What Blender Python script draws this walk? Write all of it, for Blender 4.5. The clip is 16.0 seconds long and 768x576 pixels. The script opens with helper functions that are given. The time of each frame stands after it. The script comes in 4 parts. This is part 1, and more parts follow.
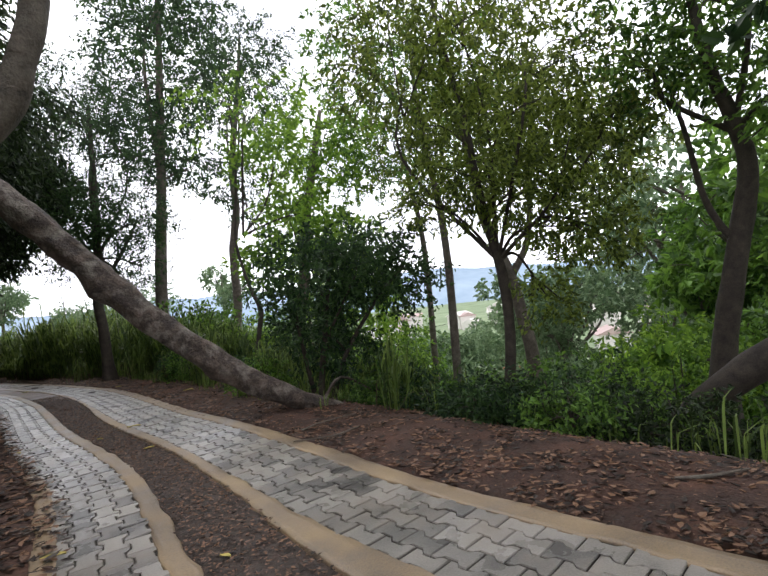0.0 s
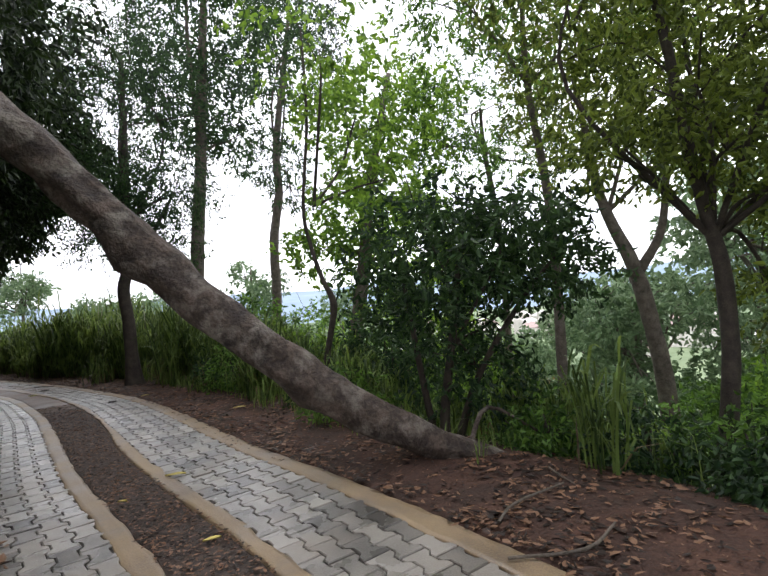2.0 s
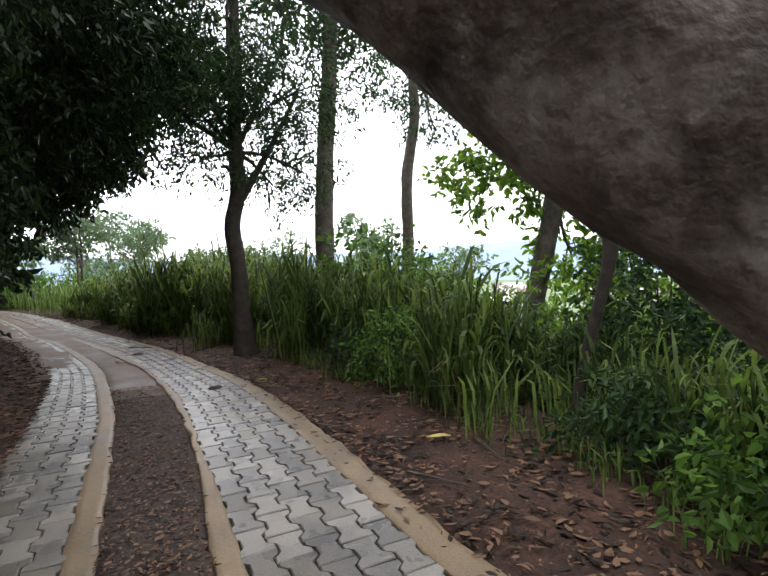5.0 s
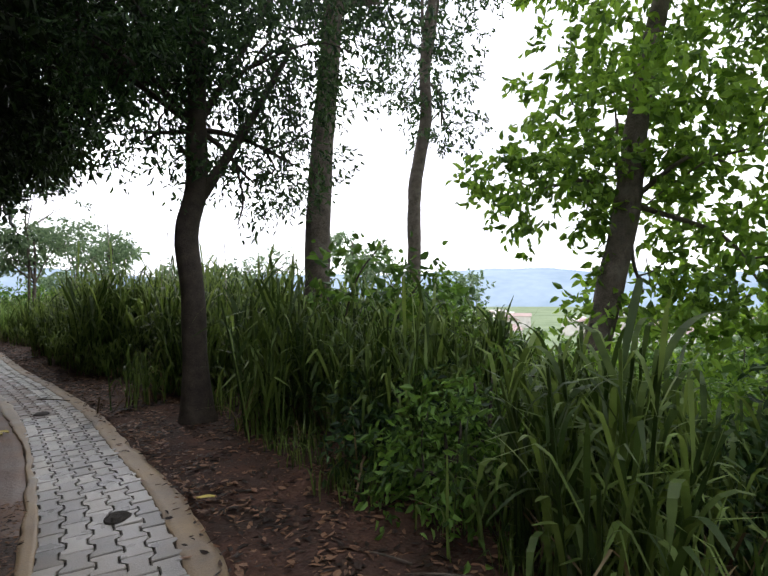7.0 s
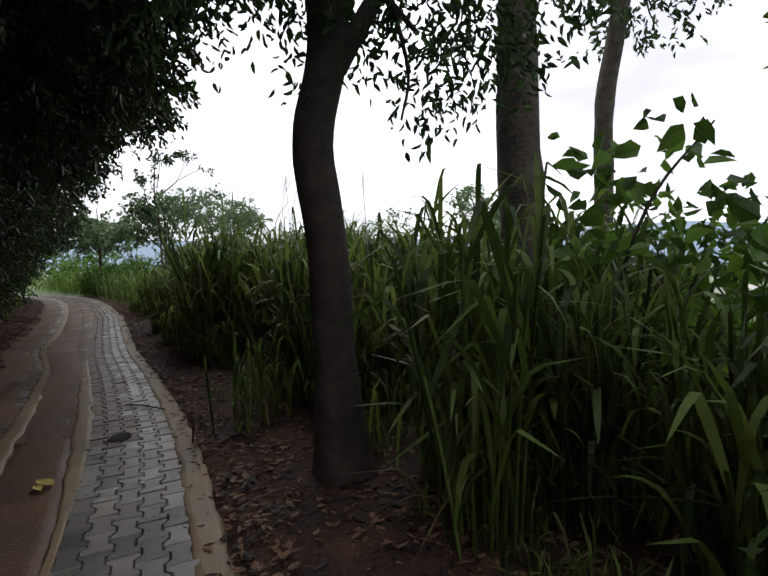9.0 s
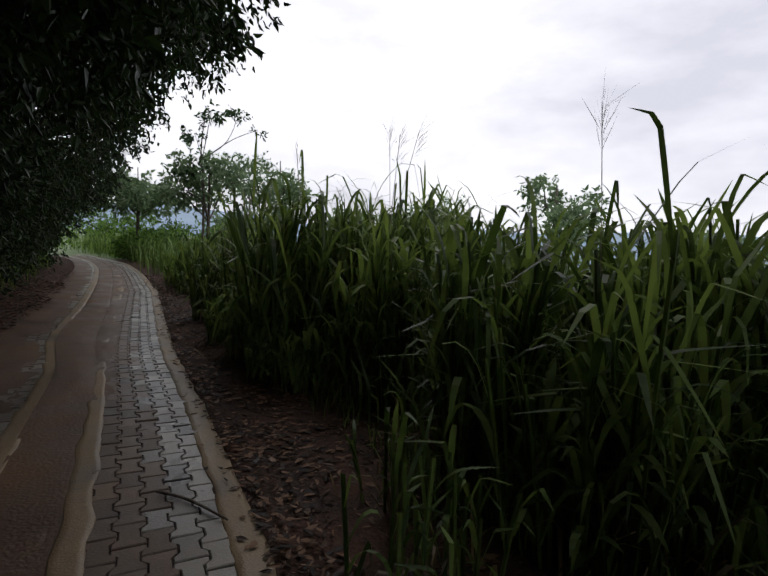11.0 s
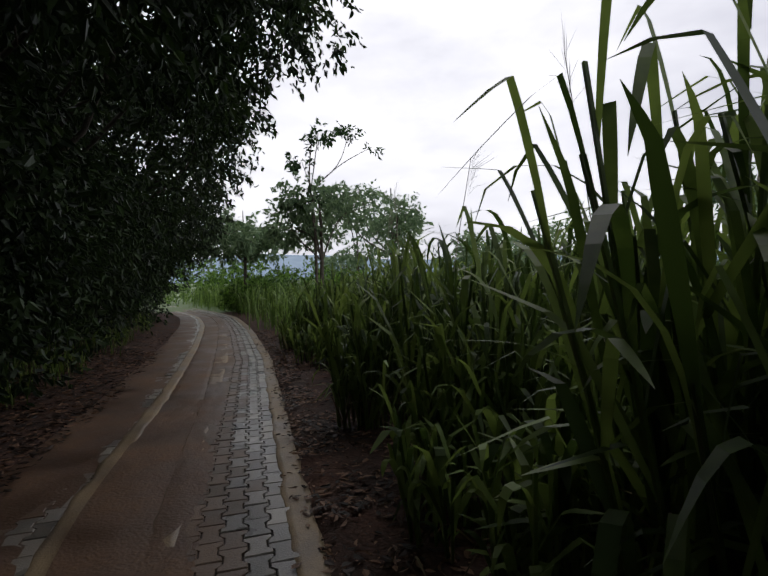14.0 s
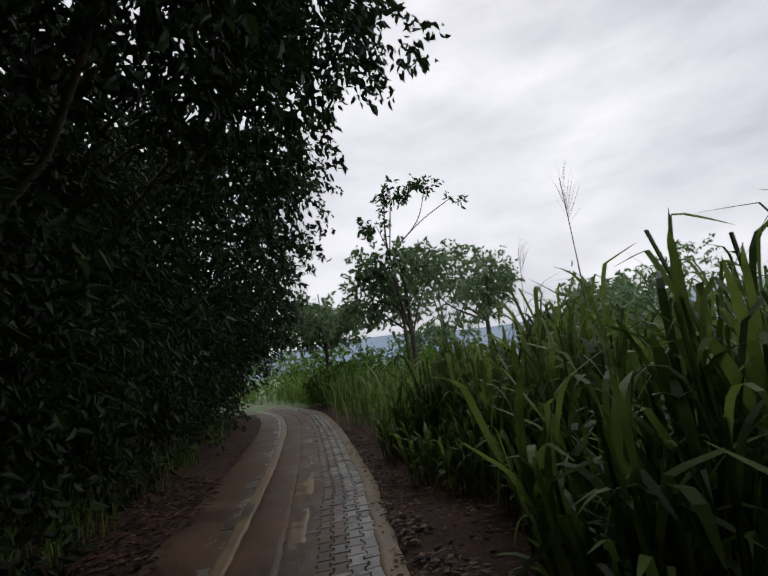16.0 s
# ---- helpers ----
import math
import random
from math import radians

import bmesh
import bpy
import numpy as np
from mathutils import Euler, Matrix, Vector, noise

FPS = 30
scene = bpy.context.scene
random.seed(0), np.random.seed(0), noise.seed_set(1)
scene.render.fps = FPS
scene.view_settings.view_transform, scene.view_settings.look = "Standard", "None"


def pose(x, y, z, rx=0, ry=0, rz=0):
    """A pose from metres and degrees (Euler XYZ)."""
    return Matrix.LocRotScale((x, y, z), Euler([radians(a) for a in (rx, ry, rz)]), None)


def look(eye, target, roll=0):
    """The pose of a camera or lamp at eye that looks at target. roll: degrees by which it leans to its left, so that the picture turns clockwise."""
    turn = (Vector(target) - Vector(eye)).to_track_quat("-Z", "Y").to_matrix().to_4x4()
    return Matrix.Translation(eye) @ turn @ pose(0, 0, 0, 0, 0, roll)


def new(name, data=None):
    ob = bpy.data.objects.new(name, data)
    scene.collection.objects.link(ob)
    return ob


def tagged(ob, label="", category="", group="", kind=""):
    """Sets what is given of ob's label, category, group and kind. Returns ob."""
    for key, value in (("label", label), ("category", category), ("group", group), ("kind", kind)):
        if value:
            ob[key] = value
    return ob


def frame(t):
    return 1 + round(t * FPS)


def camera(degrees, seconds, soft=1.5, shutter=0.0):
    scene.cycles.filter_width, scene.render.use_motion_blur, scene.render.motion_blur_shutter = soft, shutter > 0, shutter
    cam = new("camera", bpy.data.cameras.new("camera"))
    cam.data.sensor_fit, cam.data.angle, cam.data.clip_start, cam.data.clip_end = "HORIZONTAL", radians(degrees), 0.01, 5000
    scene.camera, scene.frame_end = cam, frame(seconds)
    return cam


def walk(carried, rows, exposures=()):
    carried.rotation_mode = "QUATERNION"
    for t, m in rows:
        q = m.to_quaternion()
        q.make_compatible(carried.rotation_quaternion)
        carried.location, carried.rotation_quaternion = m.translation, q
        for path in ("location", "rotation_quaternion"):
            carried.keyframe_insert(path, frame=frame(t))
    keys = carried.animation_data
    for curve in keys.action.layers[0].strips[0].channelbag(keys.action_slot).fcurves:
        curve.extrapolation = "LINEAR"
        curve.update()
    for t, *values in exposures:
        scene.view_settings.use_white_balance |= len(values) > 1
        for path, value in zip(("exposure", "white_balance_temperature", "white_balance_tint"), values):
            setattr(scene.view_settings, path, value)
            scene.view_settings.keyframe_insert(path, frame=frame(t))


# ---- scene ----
cam = camera(75.9, 16.0, soft=1.6)
# seconds, x, y, z, yaw, pitch, roll
ROWS = [
    (0.0, 0.000, 0.000, 1.528, -38.85, 1.33, 6.22),
    (0.5, 0.120, 0.668, 1.556, -40.96, 0.84, 5.71),
    (1.0, 0.292, 1.444, 1.560, -41.69, 1.37, 6.36),
    (1.5, 0.345, 2.351, 1.585, -39.10, 3.09, 5.10),
    (2.0, 0.441, 3.263, 1.505, -36.82, 2.02, 4.23),
    (2.5, 0.551, 4.136, 1.477, -34.91, -0.14, 1.52),
    (3.0, 0.588, 4.879, 1.387, -32.18, -4.60, 1.77),
    (3.5, 0.717, 5.598, 1.320, -26.03, -5.29, 1.48),
    (6.0, 1.548, 9.028, 1.517, -26.31, 0.09, 2.17),
    (6.5, 1.778, 9.679, 1.559, -27.96, 0.41, 0.90),
    (7.0, 1.957, 10.349, 1.572, -27.73, 0.82, 0.29),
    (7.5, 2.125, 11.088, 1.490, -26.95, 0.51, 0.49),
    (8.0, 2.159, 11.980, 1.509, -21.63, -0.16, -1.85),
    (8.5, 2.162, 12.761, 1.493, -16.04, -3.15, -1.15),
    (9.0, 2.218, 13.523, 1.514, -14.63, -3.20, 1.81),
    (9.5, 2.013, 14.307, 1.533, -12.58, -1.49, -0.39),
    (10.0, 1.837, 14.947, 1.571, -12.10, -0.62, -2.25),
    (12.5, 0.953, 18.818, 1.551, -8.53, -13.03, -1.76),
    (13.0, 0.769, 19.621, 1.491, -4.03, -9.29, 0.71),
    (13.5, 0.461, 20.374, 1.525, 2.59, -4.12, -0.62),
    (14.0, 0.319, 21.006, 1.513, -0.15, -1.18, 1.58),
    (14.5, 0.212, 21.670, 1.511, 0.04, 0.68, 3.74),
    (15.0, -0.010, 22.388, 1.472, 2.85, 1.21, 9.78),
    (15.5, -0.201, 23.099, 1.453, 5.36, 3.28, 10.11),
    (16.0, -0.433, 23.842, 1.528, 9.22, 8.45, 8.67),
]
EXPOSURES = [(0.0, -0.2), (2.0, -0.05), (3.5, 0.15), (6.0, 0.25), (7.0, -0.15), (8.0, -0.55), (9.0, -0.85), (10.0, -0.9), (12.5, -1.65), (13.0, -1.3), (13.5, -1.3), (14.5, -1.35), (16.0, -1.55)]
walk(cam, [(t, pose(x, y, z, 90 + pitch, roll, yaw)) for t, x, y, z, yaw, pitch, roll in ROWS], EXPOSURES)

# ---- world, sun ----
SUN_EL, SUN_AZ = radians(58), radians(20)
world = bpy.data.worlds.new("overcast_sky")
scene.world = world
world.use_nodes = True
wn, wl = world.node_tree.nodes, world.node_tree.links
wn.clear()
w_out = wn.new("ShaderNodeOutputWorld")
w_bg = wn.new("ShaderNodeBackground")
w_sky = wn.new("ShaderNodeTexSky")
w_sky.sky_type, w_sky.sun_disc, w_sky.sun_elevation, w_sky.sun_rotation = "NISHITA", False, SUN_EL, SUN_AZ
w_sky.dust_density, w_sky.air_density = 4.0, 1.0
w_co = wn.new("ShaderNodeTexCoord")
w_map = wn.new("ShaderNodeMapping")
w_map.inputs["Scale"].default_value = (1.0, 1.0, 2.6)
w_noise = wn.new("ShaderNodeTexNoise")
w_noise.inputs["Scale"].default_value, w_noise.inputs["Detail"].default_value, w_noise.inputs["Roughness"].default_value = 2.2, 6.0, 0.55
w_ramp = wn.new("ShaderNodeValToRGB")
w_ramp.color_ramp.elements[0].position, w_ramp.color_ramp.elements[0].color = 0.3, (18.4, 18.5, 21.0, 1)
w_ramp.color_ramp.elements[1].position, w_ramp.color_ramp.elements[1].color = 0.7, (33.0, 32.8, 34.4, 1)
w_mix = wn.new("ShaderNodeMixRGB")
w_mix.inputs[0].default_value = 0.88
wl.new(w_co.outputs["Generated"], w_map.inputs["Vector"])
wl.new(w_map.outputs["Vector"], w_noise.inputs["Vector"])
wl.new(w_noise.outputs["Fac"], w_ramp.inputs["Fac"])
wl.new(w_sky.outputs["Color"], w_mix.inputs[1])
wl.new(w_ramp.outputs["Color"], w_mix.inputs[2])
wl.new(w_mix.outputs["Color"], w_bg.inputs["Color"])
w_bg.inputs["Strength"].default_value = 0.1
wl.new(w_bg.outputs["Background"], w_out.inputs["Surface"])
sun = new("sun", bpy.data.lights.new("sun", "SUN"))
sun.data.energy, sun.data.angle, sun.data.color = 0.6, radians(25), (1.0, 0.97, 0.93)
sun.matrix_world = look((0, 0, 50), (-50 * math.sin(SUN_AZ) / math.tan(SUN_EL), -50 * math.cos(SUN_AZ) / math.tan(SUN_EL), 0))


# ---- materials ----
def material(name, dark, light, scale=6.0, rough=(0.6, 0.9), bump=0.3, fine=60.0, third=None, leafy=0.0, vary=0.0, island=False, metal=0.0, patch=0.0, patch_scale=0.8, patch_colour=(0, 0, 0), wet=0.0, deep=0.02):
    """Two scales of noise between two or three colours, rough and bumped; leafy: light through leaves; vary: brightness by piece."""
    m = bpy.data.materials.new(name)
    m.use_nodes = True
    n, l = m.node_tree.nodes, m.node_tree.links
    b = n["Principled BSDF"]
    co = n.new("ShaderNodeTexCoord")
    geo = n.new("ShaderNodeNewGeometry")
    where = geo.outputs["Position"]
    big, small = n.new("ShaderNodeTexNoise"), n.new("ShaderNodeTexNoise")
    for tex, s, d in ((big, scale, 4), (small, fine, 3)):
        tex.inputs["Scale"].default_value, tex.inputs["Detail"].default_value = s, d
        l.new(where, tex.inputs["Vector"])
    ramp = n.new("ShaderNodeValToRGB")
    e = ramp.color_ramp.elements
    e[0].position, e[0].color = 0.32, (*dark, 1)
    e[1].position, e[1].color = 0.68, (*light, 1)
    if third:
        x = e.new(0.5)
        x.color = (*third, 1)
    mixf = n.new("ShaderNodeMath")
    mixf.operation = "MULTIPLY_ADD"
    mixf.inputs[1].default_value = 0.35
    l.new(small.outputs["Fac"], mixf.inputs[0])
    sc = n.new("ShaderNodeMath")
    sc.operation = "MULTIPLY"
    sc.inputs[1].default_value = 0.65
    l.new(big.outputs["Fac"], sc.inputs[0])
    l.new(sc.outputs[0], mixf.inputs[2])
    fac = mixf.outputs[0]
    if vary:
        rnd = geo.outputs["Random Per Island"] if island else n.new("ShaderNodeObjectInfo").outputs["Random"]
        v = n.new("ShaderNodeMath")
        v.operation = "MULTIPLY_ADD"
        v.inputs[1].default_value = vary
        l.new(rnd, v.inputs[0])
        off = n.new("ShaderNodeMath")
        off.operation = "SUBTRACT"
        off.inputs[1].default_value = vary / 2
        l.new(fac, off.inputs[0])
        l.new(off.outputs[0], v.inputs[2])
        fac = v.outputs[0]
    l.new(fac, ramp.inputs["Fac"])
    colour = ramp.outputs["Color"]
    if patch:
        pt = n.new("ShaderNodeTexNoise")
        pt.inputs["Scale"].default_value, pt.inputs["Detail"].default_value, pt.inputs["Roughness"].default_value = patch_scale, 8, 0.65
        l.new(where, pt.inputs["Vector"])
        pr = n.new("ShaderNodeValToRGB")
        pr.color_ramp.elements[0].position, pr.color_ramp.elements[1].position = 0.5, 0.66
        pr.color_ramp.elements[1].color = (patch, patch, patch, 1)
        l.new(pt.outputs["Fac"], pr.inputs["Fac"])
        pm = n.new("ShaderNodeMixRGB")
        pm.inputs[2].default_value = (*patch_colour, 1)
        l.new(pr.outputs["Color"], pm.inputs[0])
        l.new(colour, pm.inputs[1])
        colour = pm.outputs["Color"]
    l.new(colour, b.inputs["Base Color"])
    rr = n.new("ShaderNodeMapRange")
    rr.inputs["To Min"].default_value, rr.inputs["To Max"].default_value = rough
    rr.inputs["From Min"].default_value, rr.inputs["From Max"].default_value = 0.3, 0.7
    l.new(big.outputs["Fac"], rr.inputs["Value"])
    l.new(rr.outputs["Result"], b.inputs["Roughness"])
    b.inputs["Metallic"].default_value = metal
    b.inputs["Specular IOR Level"].default_value = 0.5 if wet else 0.3
    if wet:
        b.inputs["Coat Weight"].default_value, b.inputs["Coat Roughness"].default_value = wet, 0.28
    if bump:
        bp = n.new("ShaderNodeBump")
        bp.inputs["Strength"].default_value, bp.inputs["Distance"].default_value = bump, deep
        l.new(fac if not vary else mixf.outputs[0], bp.inputs["Height"])
        l.new(bp.outputs["Normal"], b.inputs["Normal"])
    if leafy:
        tr = n.new("ShaderNodeBsdfTranslucent")
        hue = n.new("ShaderNodeHueSaturation")
        hue.inputs["Hue"].default_value, hue.inputs["Saturation"].default_value, hue.inputs["Value"].default_value = 0.485, 1.1, 1.7
        l.new(colour, hue.inputs["Color"])
        l.new(hue.outputs["Color"], tr.inputs["Color"])
        ms = n.new("ShaderNodeMixShader")
        ms.inputs[0].default_value = leafy
        l.new(b.outputs["BSDF"], ms.inputs[1])
        l.new(tr.outputs["BSDF"], ms.inputs[2])
        l.new(ms.outputs["Shader"], n["Material Output"].inputs["Surface"])
    return m


M_SOIL = material("leaf_strewn_red_soil", (0.022, 0.011, 0.008), (0.115, 0.060, 0.041), 2.2, (0.7, 0.95), 1.0, 38, third=(0.058, 0.030, 0.021), patch=0.7, patch_scale=0.8, patch_colour=(0.034, 0.022, 0.016), deep=0.035)
M_GRAVEL = material("dark_wet_mulch", (0.018, 0.014, 0.012), (0.11, 0.082, 0.068), 14.0, (0.6, 0.9), 1.0, 90)
M_BLOCK = material("grey_concrete_paver", (0.062, 0.056, 0.050), (0.30, 0.274, 0.238), 3.0, (0.14, 0.62), 0.5, 100, vary=0.34, patch=0.55, patch_scale=1.5, patch_colour=(0.15, 0.118, 0.085), wet=0.55)
M_BLOCK_REST = material("grey_concrete_pavers_far", (0.062, 0.056, 0.050), (0.30, 0.274, 0.238), 3.0, (0.14, 0.62), 0.5, 100, vary=0.34, island=True, patch=0.55, patch_scale=1.5, patch_colour=(0.15, 0.118, 0.085), wet=0.55)
M_BLOCK_MUDDY = material("mud_stained_pavers", (0.055, 0.036, 0.024), (0.17, 0.115, 0.08), 3.0, (0.3, 0.7), 0.5, 80, vary=0.3, island=True, patch=0.6, patch_scale=1.8, patch_colour=(0.10, 0.056, 0.033), wet=0.3)
M_JOINT = material("dark_joint_grit", (0.010, 0.009, 0.008), (0.05, 0.042, 0.035), 20.0, (0.7, 0.95), 0.6, 150)
M_KERB = material("tan_concrete_kerb", (0.115, 0.08, 0.048), (0.33, 0.24, 0.135), 1.6, (0.35, 0.7), 0.45, 95, third=(0.235, 0.165, 0.092), patch=0.65, patch_scale=1.1, patch_colour=(0.115, 0.092, 0.075), wet=0.2)
M_MUD = material("smeared_red_mud", (0.055, 0.028, 0.014), (0.18, 0.096, 0.044), 1.6, (0.4, 0.8), 0.8, 45, third=(0.105, 0.056, 0.031), wet=0.12, patch=0.6, patch_scale=0.9, patch_colour=(0.055, 0.033, 0.024))
M_LITTER = material("fallen_brown_leaf", (0.016, 0.009, 0.006), (0.19, 0.105, 0.06), 3.0, (0.4, 0.75), 0.1, 60, vary=1.0, island=True, third=(0.05, 0.025, 0.016))
M_YELLOW_LEAF = material("fallen_yellow_leaf", (0.42, 0.34, 0.08), (0.62, 0.52, 0.16), 20.0, (0.45, 0.7), 0.1, 90)
M_BARK = material("grey_brown_bark", (0.035, 0.029, 0.023), (0.17, 0.142, 0.115), 7.0, (0.7, 0.95), 1.0, 40, deep=0.04, patch=0.4, patch_scale=2.2, patch_colour=(0.20, 0.185, 0.155))
M_LOG = material("mottled_smooth_bark", (0.012, 0.009, 0.008), (0.14, 0.108, 0.088), 5.5, (0.6, 0.9), 1.0, 30, third=(0.06, 0.045, 0.036), deep=0.07, patch=0.7, patch_scale=4.2, patch_colour=(0.25, 0.225, 0.19))
M_DARK_BARK = material("dark_bark", (0.022, 0.018, 0.015), (0.085, 0.07, 0.056), 8.0, (0.7, 0.95), 0.9, 60)


def leaf_material(name, dark, light, scale=0.5, through_light=0.3, rough=(0.35, 0.6)):
    return material(name, dark, light, scale, rough, 0.0, 9.0, leafy=through_light, vary=0.55, island=True)


M_LEAF_DARK = leaf_material("dark_green_leaf", (0.014, 0.034, 0.014), (0.052, 0.105, 0.032))
M_LEAF_MID = leaf_material("mid_green_leaf", (0.036, 0.080, 0.018), (0.14, 0.26, 0.055), through_light=0.42)
M_LEAF_OLIVE = leaf_material("olive_green_leaf", (0.05, 0.074, 0.018), (0.19, 0.255, 0.055), through_light=0.42)
M_LEAF_LIGHT = leaf_material("bright_green_leaf", (0.06, 0.125, 0.022), (0.21, 0.35, 0.065), through_light=0.48)
# Paler, greyer leaf for far trees: the air's haze is painted into it
M_LEAF_HAZE = leaf_material("leaf_haze_in_colour", (0.085, 0.14, 0.07), (0.20, 0.28, 0.155), 0.3)
# Near-black leaf: shade inside hedge and undergrowth is put into the colour
M_LEAF_SHADE = leaf_material("leaf_shade_in_colour", (0.010, 0.020, 0.008), (0.035, 0.062, 0.018), through_light=0.2)
M_GRASS = leaf_material("tall_grass_blade", (0.036, 0.066, 0.016), (0.165, 0.24, 0.065), 0.7, 0.35)
# Lighter copy of the tall grass: open-field light is put into its green
M_GRASS_FAR = leaf_material("grass_blade_sunlight_in_colour", (0.06, 0.11, 0.025), (0.20, 0.31, 0.09), 0.4, 0.35)
M_STRAW = leaf_material("dry_straw_blade", (0.06, 0.045, 0.022), (0.22, 0.17, 0.085), 0.9, 0.25)
M_PLUME = material("pale_grass_plume", (0.30, 0.25, 0.20), (0.5, 0.44, 0.36), 5.0, (0.7, 0.9), 0)
# Distance haze is put into this pale blue hill colour
M_HILL = material("hill_haze_in_colour", (0.20, 0.28, 0.36), (0.30, 0.38, 0.46), 0.01, (0.9, 1.0), 0, 0.06)
M_VALLEY = material("valley_scrub", (0.10, 0.15, 0.07), (0.24, 0.30, 0.17), 0.05, (0.9, 1.0), 0, 0.6)
M_WALL = material("pale_house_wall", (0.55, 0.52, 0.48), (0.72, 0.69, 0.65), 0.5, (0.8, 0.95), 0, 8)
M_ROOF = material("red_roof", (0.40, 0.11, 0.07), (0.58, 0.19, 0.12), 0.5, (0.7, 0.9), 0, 8)
# Red roof greyed for distance: haze mixed into the colour
M_ROOF_FAR = material("roof_haze_in_colour", (0.36, 0.27, 0.25), (0.46, 0.36, 0.33), 0.5, (0.8, 0.95), 0, 8)
M_PANE = material("dark_window_pane", (0.03, 0.035, 0.04), (0.06, 0.065, 0.07), 1, (0.1, 0.2), 0)
M_TARP = material("blue_tarpaulin", (0.02, 0.25, 0.50), (0.05, 0.42, 0.70), 0.8, (0.35, 0.55), 0.2, 8)


# ---- helpers of shape ----
rng = np.random.default_rng(7)


def mesh_from(name, verts, faces, mat, smooth=True):
    me = bpy.data.meshes.new(name)
    me.from_pydata([tuple(v) for v in verts] if not isinstance(verts, list) else verts, [], faces)
    me.materials.append(mat)
    if smooth:
        me.polygons.foreach_set("use_smooth", [True] * len(me.polygons))
    me.update()
    return me


def fast_mesh(name, verts, quads, mat, smooth=False):
    """A mesh of quads from arrays (n, 3) and (m, 4)."""
    me = bpy.data.meshes.new(name)
    verts, quads = np.asarray(verts, np.float32), np.asarray(quads, np.int32)
    me.vertices.add(len(verts))
    me.vertices.foreach_set("co", verts.ravel())
    me.loops.add(quads.size)
    me.loops.foreach_set("vertex_index", quads.ravel())
    me.polygons.add(len(quads))
    me.polygons.foreach_set("loop_start", np.arange(0, quads.size, 4, dtype=np.int32))
    me.polygons.foreach_set("use_smooth", np.full(len(quads), smooth))
    me.materials.append(mat)
    me.update(calc_edges=True)
    me.validate()
    return me


def part(name, me, parent, label=""):
    ob = new(name, me)
    ob.parent = parent
    ob.matrix_parent_inverse = parent.matrix_world.inverted() if parent.parent is None else Matrix.Identity(4)
    return tagged(ob, label)


def empty_at(name, x, y, z):
    ob = new(name)
    ob.location = (x, y, z)
    ob.empty_display_size = 0.2
    bpy.context.view_layer.update()
    ob.matrix_world = Matrix.Translation((x, y, z))
    return ob


def smooth_line(points, n):
    """A Catmull-Rom line through points of any width, with n steps a span."""
    p = np.array(points, float)
    p = np.vstack([2 * p[0] - p[1], p, 2 * p[-1] - p[-2]])
    out = []
    for i in range(1, len(p) - 2):
        for k in range(n):
            t = k / n
            out.append(0.5 * (2 * p[i] + (p[i + 1] - p[i - 1]) * t + (2 * p[i - 1] - 5 * p[i] + 4 * p[i + 1] - p[i + 2]) * t * t + (3 * p[i] - p[i - 1] - 3 * p[i + 1] + p[i + 2]) * t ** 3))
    out.append(p[-2])
    return np.array(out)


def tube(points, sides=10, steps=5, rough=0.08, knots=(), seed=0):
    """Verts and quads of a bark-rough tube through points (x, y, z, radius); knots: (place along it 0..1, angle, size, width)."""
    line = smooth_line(points, steps)
    n = len(line)
    c, r = line[:, :3], np.maximum(line[:, 3], 0.003)
    tan = np.gradient(c, axis=0)
    tan /= np.linalg.norm(tan, axis=1)[:, None] + 1e-9
    ref = np.array([1.0, 0.2, 0.0]) if abs(tan[:, 2]).mean() > 0.6 else np.array([0.0, 0.0, 1.0])
    a = np.cross(tan, ref)
    a /= np.linalg.norm(a, axis=1)[:, None] + 1e-9
    b = np.cross(a, tan)
    ang = np.linspace(0, 2 * np.pi, sides, endpoint=False)
    wob = np.empty((n, sides))
    for i in range(n):
        for j in range(sides):
            q = Vector(c[i] * 2.2 + 1.5 * np.array([math.cos(ang[j]), math.sin(ang[j]), seed]))
            wob[i, j] = 1 + rough * noise.noise(q) * 1.6 + rough * 0.5 * noise.noise(q * 3)
    s = np.linspace(0, 1, n)
    for at, turn, size, width in knots:
        dang = np.abs((ang - turn + np.pi) % (2 * np.pi) - np.pi)
        wob += size * np.exp(-((s[:, None] - at) / width) ** 2 - (dang[None, :] / 0.75) ** 2)
    ring = c[:, None, :] + (r[:, None] * wob)[:, :, None] * (np.cos(ang)[None, :, None] * a[:, None, :] + np.sin(ang)[None, :, None] * b[:, None, :])
    verts = ring.reshape(-1, 3)
    i, j = np.meshgrid(np.arange(n - 1), np.arange(sides), indexing="ij")
    k = (j + 1) % sides
    quads = np.stack([i * sides + j, i * sides + k, (i + 1) * sides + k, (i + 1) * sides + j], -1).reshape(-1, 4)
    cap = len(verts)
    verts = np.vstack([verts, c[-1:] + tan[-1:] * r[-1] * 0.6])
    last = (n - 1) * sides
    capq = [[last + q, last + (q + 1) % sides, last + (q + 2) % sides, cap] for q in range(0, sides, 2)]
    return verts, np.vstack([quads, np.array(capq)])


def joined(pieces):
    vs, qs, n = [], [], 0
    for v, q in pieces:
        vs.append(v)
        qs.append(np.asarray(q) + n)
        n += len(v)
    return np.vstack(vs), np.vstack(qs)


